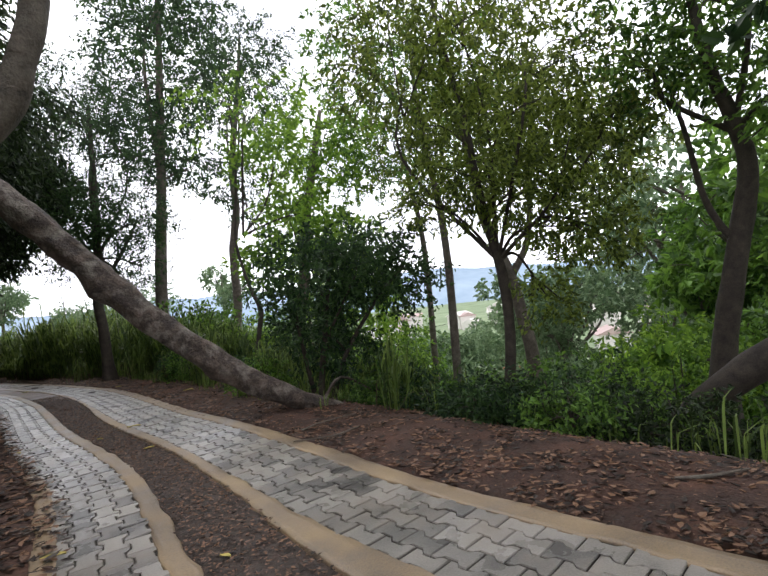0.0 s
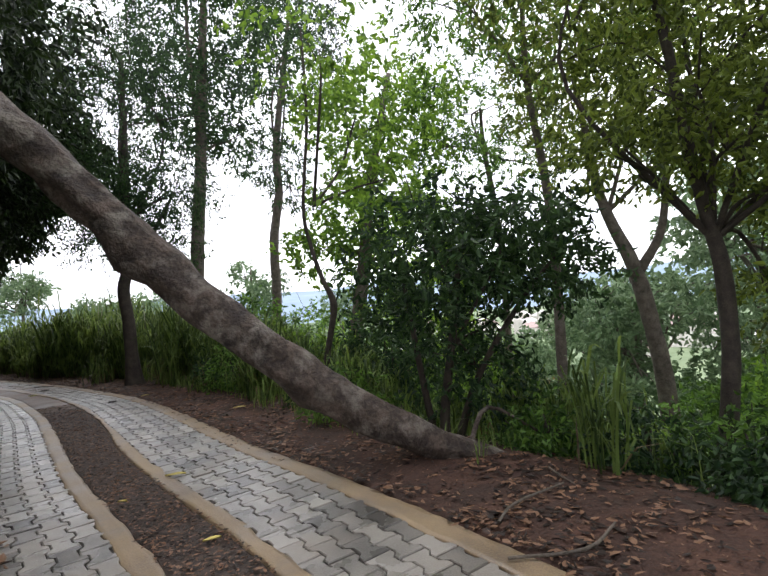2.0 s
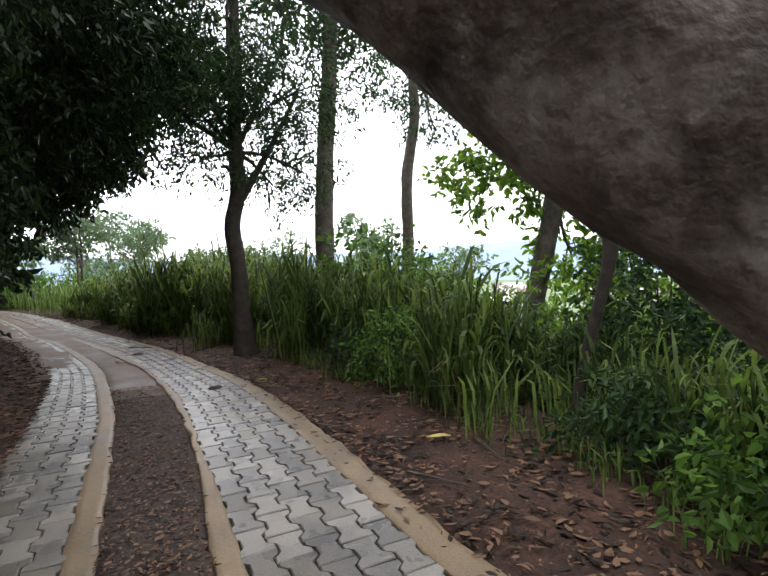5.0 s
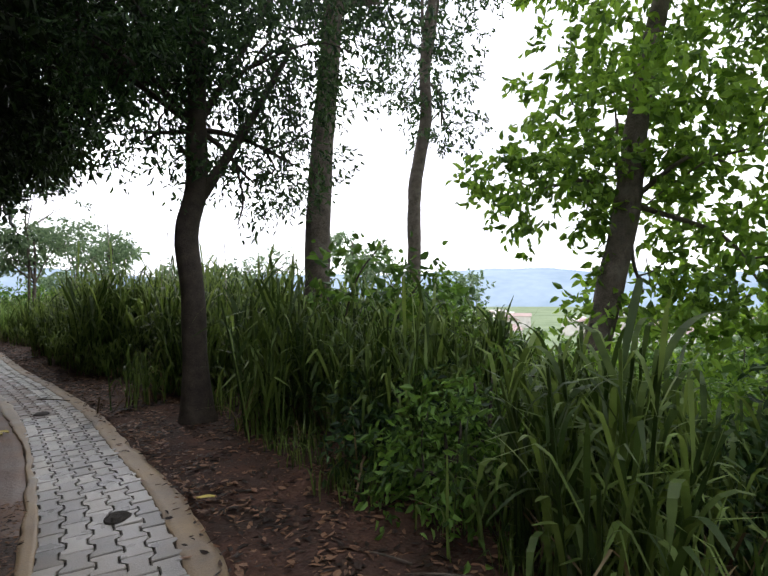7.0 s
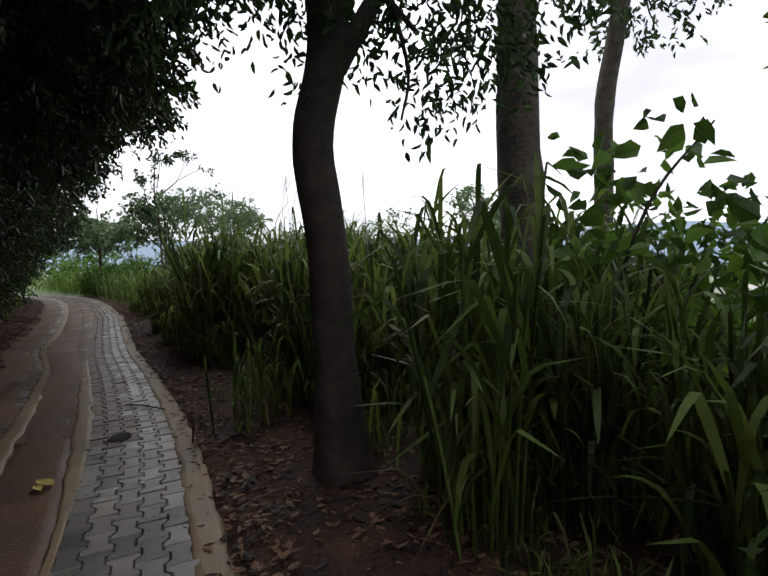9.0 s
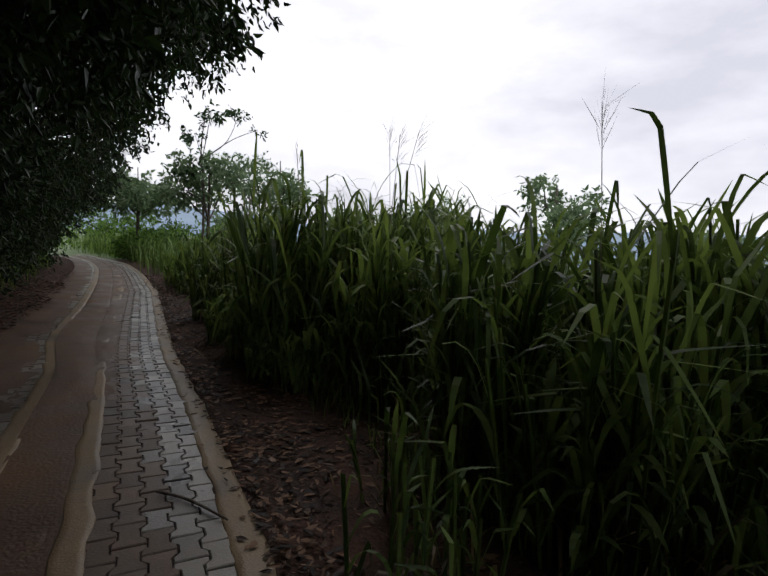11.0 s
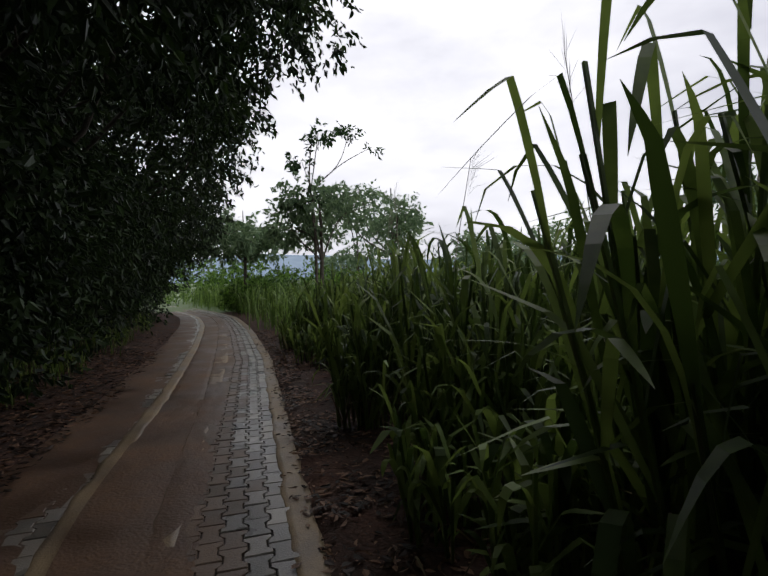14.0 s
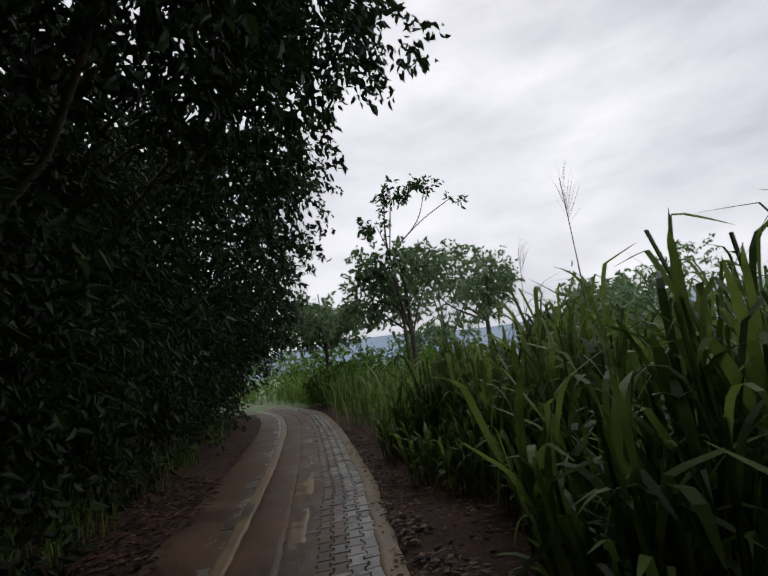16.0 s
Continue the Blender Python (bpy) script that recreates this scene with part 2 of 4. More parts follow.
def leaves(places, ways, size, wide=0.42, curl=0.25, fold=0.10):
    """Pointed leaves folded along the midrib, two quads each, at places, growing along ways; size: an array of lengths."""
    n = len(places)
    ways = ways / (np.linalg.norm(ways, axis=1)[:, None] + 1e-9)
    side = np.cross(ways, rng.normal(size=(n, 3)))
    side /= np.linalg.norm(side, axis=1)[:, None] + 1e-9
    up = np.cross(side, ways)
    L = np.broadcast_to(np.asarray(size, float), (n,))[:, None]
    w = L * wide * rng.uniform(0.8, 1.2, (n, 1)) / 2
    f = L * fold
    base = places
    tip = places + ways * L - up * L * curl
    l1, r1 = places + ways * L * 0.30 + side * w + up * f, places + ways * L * 0.30 - side * w + up * f
    l2, r2 = places + ways * L * 0.68 + side * w * 0.75 + up * (f - L * curl * 0.4), places + ways * L * 0.68 - side * w * 0.75 + up * (f - L * curl * 0.4)
    v = np.stack([base, l1, l2, tip, r2, r1], 1).reshape(-1, 3)
    o = np.arange(n)[:, None] * 6
    q = np.concatenate([o + np.array([0, 3, 2, 1]), o + np.array([0, 5, 4, 3])], 0)
    return v, q


def foliage(blobs, twigs, per, size, wide=0.42, droop=0.35, spread=0.35, hollow=0.35):
    """Leaves in sprays over ellipsoids (x, y, z, rx, ry, rz), denser towards the outside, with an uneven outline and gaps."""
    blobs = np.array(blobs, float)
    vol = (blobs[:, 3] * blobs[:, 4] * blobs[:, 5]) ** 0.7
    pick = rng.choice(len(blobs), twigs, p=vol / vol.sum())
    d = rng.normal(size=(twigs, 3))
    d /= np.linalg.norm(d, axis=1)[:, None]
    rad = hollow + (1.08 - hollow) * rng.random(twigs) ** 0.6
    lump = np.array([noise.noise(Vector(x * 2.1 + y)) for x, y in zip(d, blobs[pick, :3])])
    rad *= 1 + 0.45 * lump
    c = blobs[pick, :3] + d * rad[:, None] * blobs[pick, 3:]
    grow = d * np.array([1, 1, 0.4]) + rng.normal(0, 0.5, (twigs, 3)) - np.array([0, 0, droop])
    grow /= np.linalg.norm(grow, axis=1)[:, None]
    t = (np.arange(per) + rng.random((twigs, per))) / per
    p = c[:, None, :] + grow[:, None, :] * (t[:, :, None] * spread) + rng.normal(0, spread * 0.13, (twigs, per, 3))
    w = grow[:, None, :] * 0.7 + rng.normal(0, 0.75, (twigs, per, 3)) - np.array([0, 0, droop])
    return leaves(p.reshape(-1, 3), w.reshape(-1, 3), size * rng.uniform(0.6, 1.25, twigs * per), wide)


def twig_lines(start, blobs, r0, seed=0, count=3):
    """Limbs that run from start into each blob, forking there."""
    out = []
    r = np.random.default_rng(seed + 50)
    s = np.array(start, float)
    for x, y, z, rx, ry, rz in blobs:
        c = np.array([x, y, z])
        mid = (s + c) / 2 + r.normal(0, 0.12, 3) * np.linalg.norm(c - s) + np.array([0, 0, 0.08 * np.linalg.norm(c - s)])
        out.append([(*s, r0), (*mid, r0 * 0.7), (*c, r0 * 0.4)])
        for _ in range(count):
            e = c + r.normal(0, 0.55, 3) * np.array([rx, ry, rz])
            m2 = (c + e) / 2 + r.normal(0, 0.08, 3) * rx
            out.append([(*((mid + c) / 2), r0 * 0.42), (*m2, r0 * 0.28), (*e, 0.008)])
    return out


def tree(name, trunks, blobs, leaf_mat, bark, twigs, per, size, label, category="tree", limb_from=None, limb_r=0.06, group="", sides=10, wide=0.42, droop=0.35, seed=0, extra_limbs=(), knots=(), spread=0.35, trunk_rough=0.08, hollow=0.35, limb_count=3):
    """A tree: tapered trunks (lines of x, y, z, radius), limbs into the crown's blobs, and a crown of leaves."""
    x, y, z = trunks[0][0][:3]
    root = empty_at(name, x, y, z)
    for i, line in enumerate(trunks):
        v, q = tube(line, sides, 6, trunk_rough, knots if i == 0 else (), seed + i)
        part("trunk" if i == 0 else "stem", fast_mesh("trunk", v, q, bark, True), root)
    limbs = list(extra_limbs)
    if limb_from is not None:
        limbs += twig_lines(limb_from, blobs, limb_r, seed, limb_count)
    for line in limbs:
        v, q = tube(line, 6, 4, 0.06, (), seed + 3)
        part("limb", fast_mesh("limb", v, q, bark, True), root)
    if blobs:
        v, q = foliage(blobs, twigs, per, size, wide, droop, spread, hollow)
        part("crown", fast_mesh("crown", v, q, leaf_mat), root)
    return tagged(root, label, category, group)


# ---- plan: edges of the two paved strips along y ----
def edge(points):
    line = smooth_line(points, 8)
    return lambda y: np.interp(y, line[:, 1], line[:, 0])


R_EDGE = edge([(3.7, -9), (3.25, -2), (2.95, 1), (2.76, 3), (2.77, 5), (2.74, 7), (2.6, 9), (2.55, 12), (2.39, 14.3), (2.0, 16.3), (1.59, 18.3), (0.97, 20.5), (0.56, 21.8), (0.05, 23.4), (-0.58, 25.7), (-1.6, 29.5), (-2.12, 31.3), (-4.5, 38.3), (-7.2, 44.4), (-13, 53), (-20, 60)])
M_EDGE = edge([(2.2, -9), (1.65, -2), (1.48, 2.5), (1.55, 4), (1.60, 6.2), (1.48, 8), (1.40, 10), (1.46, 12), (1.38, 14), (1.09, 16.3), (0.62, 18.2), (0.0, 20.4), (-0.53, 22.2), (-1.2, 24.2), (-2.12, 27.6), (-3.2, 31.2), (-4.15, 34.2), (-6.0, 39.6), (-8.6, 45), (-14.2, 53), (-21, 60)])
L_EDGE = edge([(1.1, -9), (0.75, -2), (0.90, 3), (1.02, 4.4), (1.12, 6), (1.03, 7.7), (0.90, 9.4), (0.85, 12.2), (0.78, 14), (0.47, 16.8), (0.0, 18.9), (-0.47, 20.7), (-0.93, 22.3), (-1.68, 24.2), (-2.6, 27.6), (-3.6, 31), (-4.6, 34.2), (-6.5, 39.6), (-9.1, 45), (-14.7, 53), (-21.5, 60)])


def ll_edge(y):
    return L_EDGE(y) - 0.78


def ground_z(x, y):
    """The lie of the land: a level bench with the paths, a bank on the one side, a fall into the valley on the other."""
    x, y = np.asarray(x, float), np.asarray(y, float)
    right = x - R_EDGE(y)
    start = np.interp(y, [-10, 10, 14, 22, 60], [1.2, 1.2, 2.0, 7.0, 9.0])
    fall = np.maximum(right - start, 0)
    z = -0.42 * (np.sqrt(fall ** 2 + 0.5) - 0.707)
    z = np.where(z < -9, -9 - 6 * (1 - np.exp((z + 9) / 6)), z)
    left = np.maximum(ll_edge(y) - 0.25 - x, 0)
    z = z + np.minimum(0.16 * left, 1.6)
    return z


def bumps(x, y):
    return np.array([0.035 * noise.noise(Vector((a * 1.1, b * 1.1, 0.3))) + 0.02 * noise.noise(Vector((a * 4, b * 4, 2.1))) for a, b in zip(np.ravel(x), np.ravel(y))]).reshape(np.shape(x))


# ground: one sheet to the horizon
gx = np.concatenate([-np.geomspace(1500, 9, 26), np.arange(-8.4, 12.4, 0.14), np.geomspace(13, 1500, 34)])
gy = np.concatenate([-np.geomspace(1500, 8, 22), np.arange(-7, 46, 0.2), np.geomspace(46.5, 1500, 34)])
GX, GY = np.meshgrid(gx, gy)
GZ = ground_z(GX, GY)
near = (GX > -9) & (GX < 13) & (GY > -8) & (GY < 47)
GZ[near] += bumps(GX[near], GY[near])
paved = (GX > ll_edge(GY) - 0.05) & (GX < R_EDGE(GY) + 0.02)
GZ[paved] = -0.09
margin = (GX > R_EDGE(GY) - 0.03) & (GX < R_EDGE(GY) + 0.4) & ~paved
GZ[margin] -= 0.02
ny, nx = GX.shape
gi, gj = np.meshgrid(np.arange(ny - 1), np.arange(nx - 1), indexing="ij")
gq = np.stack([gi * nx + gj, gi * nx + gj + 1, (gi + 1) * nx + gj + 1, (gi + 1) * nx + gj], -1).reshape(-1, 4)
g_me = fast_mesh("ground", np.stack([GX, GY, GZ], -1).reshape(-1, 3), gq, M_SOIL, True)
g_me.materials.append(M_VALLEY)
mid = np.stack([GX, GY], -1).reshape(-1, 2)[gq].mean(1)
far_face = (mid[:, 0] > R_EDGE(mid[:, 1]) + 7) | (mid[:, 0] < ll_edge(mid[:, 1]) - 9) | (mid[:, 1] > 46) | (mid[:, 1] < -8)
g_me.polygons.foreach_set("material_index", far_face.astype(np.int32))
ground = tagged(new("ground", g_me), "reddish bare soil bank falling to a green valley", "ground", kind="structure")


def ribbon(name, left, right, y0, y1, z_top, thick, mat, label, category, wave=0.012, cross=4, step=0.12, dome=0.0, seed=0.0):
    """A strip that follows the path between two edges, with thickness and slightly ragged sides."""
    ys = np.arange(y0, y1, step)
    rows = []
    for y in ys:
        a = float(left(y)) + wave * noise.noise(Vector((y * 3, seed, 0))) * 2 + wave * noise.noise(Vector((y * 11, seed, 4)))
        b = float(right(y)) + wave * noise.noise(Vector((y * 3, seed + 7, 0))) * 2 + wave * noise.noise(Vector((y * 11, seed + 7, 4)))
        row = [(a, y, z_top - thick), (a, y, z_top - 0.008)]
        for k in range(cross + 1):
            s = k / cross
            x = a + 0.008 + (b - a - 0.016) * s
            row.append((x, y, z_top + dome * (1 - (2 * s - 1) ** 2) + 0.5 * wave * noise.noise(Vector((x * 5, y * 5, seed)))))
        row += [(b, y, z_top - 0.008), (b, y, z_top - thick)]
        rows.append(row)
    v = np.array(rows)
    n, m = v.shape[:2]
    i, j = np.meshgrid(np.arange(n - 1), np.arange(m - 1), indexing="ij")
    q = np.stack([i * m + j, i * m + j + 1, (i + 1) * m + j + 1, (i + 1) * m + j], -1).reshape(-1, 4)
    return tagged(new(name, fast_mesh(name, v.reshape(-1, 3), q, mat, True)), label, category, kind="structure")


def narrowing(y):
    """The wide track draws in as the path bends into the grass."""
    return np.interp(y, [12.0, 16.5], [1.0, 0.82])


def band(y):
    return 0.835 * narrowing(y)          # five columns of pavers


def band_mid(y):
    return R_EDGE(y) - 0.21 * narrowing(y) - band(y) / 2


def lband_right(y):
    return L_EDGE(y) - 0.16


ribbon("pavement_bed", lambda y: M_EDGE(y) + 0.05, lambda y: R_EDGE(y) - 0.05, -9, 58, -0.014, 0.07, M_JOINT, "dark grit bed under the pavers", "pavement", cross=3)
ribbon("pavement_bed", lambda y: ll_edge(y) - 0.02, lambda y: L_EDGE(y) - 0.05, -9, 58, -0.014, 0.07, M_JOINT, "dark grit bed under the pavers", "pavement", cross=3, seed=2.0)
ribbon("kerb_edge", M_EDGE, lambda y: np.maximum(band_mid(y) - band(y) / 2 + 0.012, M_EDGE(y) + 0.03), -9, 58, 0.004, 0.08, M_KERB, "tan cast concrete edging beside grey pavers", "kerb", 0.016, seed=3.0)
ribbon("kerb_edge", lambda y: band_mid(y) + band(y) / 2 - 0.012, R_EDGE, -9, 58, 0.004, 0.09, M_KERB, "tan cast concrete edging beside red soil", "kerb", 0.016, seed=5.0)
ribbon("kerb_edge", lband_right, L_EDGE, -9, 58, 0.004, 0.08, M_KERB, "tan cast concrete edging beside dark mulch", "kerb", 0.016, seed=8.0)
ribbon("kerb_edge", lambda y: ll_edge(y) - 0.12, lambda y: ll_edge(y) + 0.03, -9, 7.0, 0.004, 0.08, M_KERB, "worn tan concrete edging under leaf litter", "kerb", 0.02, seed=9.0)
ribbon("soil_median", lambda y: L_EDGE(y) - 0.01, lambda y: M_EDGE(y) + 0.01, -9, 14.5, -0.022, 0.06, M_GRAVEL, "dark damp mulch strip between paved tracks", "soil", 0.02, 6, dome=0.012, seed=11.0)
ribbon("soil_median", lambda y: L_EDGE(y) - 0.01, lambda y: M_EDGE(y) + 0.01, 14.4, 58, -0.016, 0.06, M_MUD, "damp red soil strip between paved tracks", "soil", 0.02, 6, dome=0.01, seed=13.0)


def mud_sheet(left, right, y0, y1, seed, thick, label, out=0.0):
    """Mud smeared over pavers: a low sheet that dips under the stones where it is thin."""
    ys = np.arange(y0, y1, 0.1)
    cols = 14
    v = np.empty((len(ys), cols, 3))
    for i, y in enumerate(ys):
        a, b = float(left(y)), float(right(y))
        fade = min(1.0, (y - y0) / 3.0, (y1 - y) / out if out else 1.0)
        for j in range(cols):
            s = j / (cols - 1)
            x = a + (b - a) * s
            h = thick * (1.15 - 1.5 * s ** 2) * fade - 0.012 * (1 - fade) + 0.012 * noise.noise(Vector((x * 2.2, y * 1.1, seed))) + 0.005 * noise.noise(Vector((x * 11, y * 11, seed)))
            v[i, j] = (x, y, max(min(h, 0.02), -0.01))
    i, j = np.meshgrid(np.arange(len(ys) - 1), np.arange(cols - 1), indexing="ij")
    q = np.stack([i * cols + j, i * cols + j + 1, (i + 1) * cols + j + 1, (i + 1) * cols + j], -1).reshape(-1, 4)
    return tagged(new("mud_layer", fast_mesh("mud_layer", v.reshape(-1, 3), q, M_MUD, True)), label, "mud", kind="structure")


mud_sheet(lambda y: M_EDGE(y) + 0.01, lambda y: band_mid(y) - 0.2, 20.0, 57, 1.0, 0.009, "thin red mud smeared over the pavers")
mud_sheet(lambda y: L_EDGE(y) - 0.03, lambda y: M_EDGE(y) + 0.14, 18.5, 27.5, 6.0, 0.02, "red mud filling the strip between the tracks", 3.5)
mud_sheet(lambda y: ll_edge(y) - 0.1, lambda y: L_EDGE(y) - 0.15, 16.5, 57, 4.0, 0.016, "red mud burying the narrow paved track")


# ---- vegetation: grass ----
def blades(x, y, length, lean, width, steps=6, z=None, flop=1.0, sharp=0.10):
    """Long arching blades as ribbons, at places x, y on the ground."""
    n = len(x)
    z = ground_z(x, y) - 0.03 if z is None else z
    az = rng.uniform(0, 2 * np.pi, n)
    out = np.stack([np.cos(az), np.sin(az), np.zeros(n)], 1)
    side = np.stack([-np.sin(az), np.cos(az), np.zeros(n)], 1)
    tw = rng.uniform(-0.9, 0.9, n)[:, None]
    side = side * np.cos(tw) + out * np.sin(tw)
    pos = np.stack([x, y, z], 1)
    ang = np.broadcast_to(lean, (n,)).copy()
    bend = (0.35 + 2.1 * rng.random(n) ** 0.9) * flop
    knee = rng.uniform(0.45, 0.82, n)
    rows = []
    for k in range(steps + 1):
        s = k / steps
        w = width * (0.5 + 1.1 * s - 1.58 * s ** 3.2)
        w = np.maximum(w, 0.0015)[:, None]
        rows.append(np.stack([pos - side * w / 2, pos + side * w / 2], 1))
        ang = np.minimum(ang + bend * (0.012 + 0.95 * np.exp(-((s - knee) / sharp) ** 2)) * 6 / steps * 0.55, 2.9)
        step = (length / steps)[:, None]
        pos = pos + step * (out * np.sin(ang)[:, None] + np.array([0, 0, 1.0]) * np.cos(ang)[:, None])
    v = np.stack(rows, 1).reshape(-1, 3)
    m = (steps + 1) * 2
    o = (np.arange(n) * m)[:, None, None]
    k = np.arange(steps)[None, :, None] * 2
    q = (o + k + np.array([0, 1, 3, 2])[None, None, :]).reshape(-1, 4)
    return v, q


def grass_patch(count, pick, tall, width, mat, label, name="tall_grass", tuft=9, tuft_r=0.12, steps=6, flop=1.0, base_up=0.0):
    """Tufts of blades over the ground; pick(n) gives places; tall(x, y) gives heights."""
    x, y = pick(count // tuft)
    x = np.repeat(x, tuft) + rng.normal(0, tuft_r, len(x) * tuft)
    y = np.repeat(y, tuft) + rng.normal(0, tuft_r, len(y) * tuft)
    h = tall(x, y) * rng.uniform(0.5, 1.15, len(x))
    z = ground_z(x, y) - 0.03
    # upper leaves leave their stalk part way up
    up = rng.random(len(x)) < base_up
    z = z + np.where(up, rng.uniform(0.1, 0.5, len(x)) * h, 0)
    h = np.where(up, h * 0.62, h)
    v, q = blades(x, y, h, rng.uniform(0.0, 0.20, len(x)), width * rng.uniform(0.6, 1.3, len(x)), steps, z, flop)
    return tagged(new(name, fast_mesh(name, v, q, mat)), label, "grass", kind="stuff")


def in_band(y0, y1, near, deep, power=1.0):
    """Places right of the path between two distances from its edge."""
    def pick(n):
        y = rng.uniform(y0, y1, n)
        d = near + (deep - near) * rng.random(n) ** power
        return R_EDGE(y) + d, y
    return pick


def plumes(places, label):
    """Feathery seed heads on thin stalks."""
    pieces = []
    for x, y, h in places:
        z = float(ground_z(x, y))
        lean = rng.normal(0, 0.12, 2)
        top = np.array([x + lean[0] * h, y + lean[1] * h, z + h])
        pieces.append(tube([(x, y, z, 0.006), (x + lean[0] * h * 0.4, y + lean[1] * h * 0.4, z + h * 0.55, 0.005), (*top, 0.003)], 4, 3, 0.0))
        n = 34
        s = rng.random(n)
        start = top - np.array([lean[0], lean[1], 1.0]) * (s * 0.36)[:, None]
        way = rng.normal(0, 0.30, (n, 3)) + np.array([lean[0] * 3 + 0.25, lean[1] * 2, 0.9])
        pieces.append(leaves(start, way, 0.26 * rng.uniform(0.4, 1.2, n), 0.012, 0.01, 0.0))
    v, q = joined(pieces)
    return tagged(new("grass_plume", fast_mesh("grass_plume", v, q, M_PLUME)), label, "grass", kind="stuff")


def h_near(x, y):
    d = x - R_EDGE(y)
    clump = np.array([noise.noise(Vector((a * 0.9, b * 0.9, 5.0))) for a, b in zip(x, y)])
    return np.interp(d, [0.5, 1.2, 2.5, 6], [0.8, 1.45, 1.9, 2.0]) * np.interp(y, [0, 10, 14, 17, 20, 22, 25, 30], [0.6, 0.7, 0.82, 0.92, 0.95, 0.9, 1.05, 0.95]) * (1 + 0.55 * clump)


def clumped(pick, cut, scale=1.15):
    """Keeps only places where a patch of growth stands, so that gaps stay between."""
    def chosen(n):
        x, y = pick(int(n * 2.6))
        keep = np.array([noise.noise(Vector((a * scale, b * scale, 9.0))) for a, b in zip(x, y)]) > cut
        return x[keep][:n], y[keep][:n]
    return chosen


def cane_stools(stools, label, mat=None, per=17, leaves_each=6, width=0.042, straw=0.10):
    """Stools of elephant grass at (x, y, height): upright canes whose long leaves rise, fold and hang; dry straw at the foot."""
    st = np.array(stools, float)
    n = len(st) * per
    hx, hy, hh = np.repeat(st[:, 0], per), np.repeat(st[:, 1], per), np.repeat(st[:, 2], per)
    r, a = 0.24 * np.sqrt(rng.random(n)), rng.uniform(0, 2 * np.pi, n)
    bx, by = hx + r * np.cos(a), hy + r * np.sin(a)
    cane = hh * rng.uniform(0.5, 0.92, n)
    tilt = np.abs(rng.normal(0, 0.10, n)) + 0.25 * r
    az = a + rng.normal(0, 0.7, n)
    dx, dy = np.sin(tilt) * np.cos(az), np.sin(tilt) * np.sin(az)
    bz = ground_z(bx, by) - 0.04
    w = 0.012
    cv, cq = [], []
    for k in range(4):
        s = k / 3
        px, py, pz = bx + dx * cane * s ** 1.3, by + dy * cane * s ** 1.3, bz + cane * s
        cv.append(np.stack([np.stack([px + w * c, py + w * d, pz], 1) for c, d in ((1, 0), (-0.5, 0.87), (-0.5, -0.87))], 1))
    cv = np.stack(cv, 1).reshape(-1, 3)
    o = (np.arange(n) * 12)[:, None, None, None]
    kk = (np.arange(3) * 3)[None, :, None, None]
    ring = np.array([[0, 1, 4, 3], [1, 2, 5, 4], [2, 0, 3, 5]])[None, None]
    cq = (o + kk + ring).reshape(-1, 4)
    m = n * leaves_each
    at = np.tile((np.arange(leaves_each) + 0.5) / leaves_each, n) * 0.9 + rng.uniform(-0.05, 0.1, m)
    at = 0.12 + 0.88 * np.clip(at, 0, 1)
    rep_ = lambda q: np.repeat(q, leaves_each)
    lx, ly = rep_(bx) + rep_(dx * cane) * at ** 1.3, rep_(by) + rep_(dy * cane) * at ** 1.3
    lz = rep_(bz) + rep_(cane) * at
    length = rep_(hh) * rng.uniform(0.26, 0.5, m)
    crisp = rng.random(m) < 0.6
    parts = [(cv, cq)]
    for pick, flop, sharp in ((crisp, 2.9, 0.06), (~crisp, 1.0, 0.26)):
        parts.append(blades(lx[pick], ly[pick], length[pick], rng.uniform(0.08, 0.5, pick.sum()), width * rng.uniform(0.55, 1.25, pick.sum()), 9, lz[pick], flop, sharp))
    v, q = joined(parts)
    tagged(new("tall_grass", fast_mesh("tall_grass", v, q, mat or M_GRASS)), label, "grass", kind="stuff")
    d = max(40, int(m * straw))
    i = rng.integers(0, len(st), d)
    v, q = blades(st[i, 0] + rng.normal(0, 0.2, d), st[i, 1] + rng.normal(0, 0.2, d), st[i, 2] * rng.uniform(0.3, 0.6, d), rng.uniform(0.1, 0.8, d), 0.022 * rng.uniform(0.6, 1.2, d), 7, None, 1.4, 0.1)
    tagged(new("dry_grass", fast_mesh("dry_grass", v, q, M_STRAW)), "dry brown grass blades drooping at the clumps' feet", "grass", kind="stuff")


def stools_in(y0, y1, first, deep, count, cut, lift=1.0):
    """Stool places in patches right of the path; first(y): how near the edge they come."""
    x, y = clumped(in_band(y0, y1, 0.0, 1.0), cut, 0.9)(count)
    d = x - R_EDGE(y)
    near_edge = first(y)
    x = R_EDGE(y) + near_edge + d ** 0.85 * deep
    return list(zip(x, y, h_near(x, y) * lift * rng.uniform(0.8, 1.1, len(x))))


def first_row(y):
    return np.interp(y, [10, 13, 17, 20, 22, 33], [1.5, 1.45, 1.4, 1.25, 0.75, 0.5])


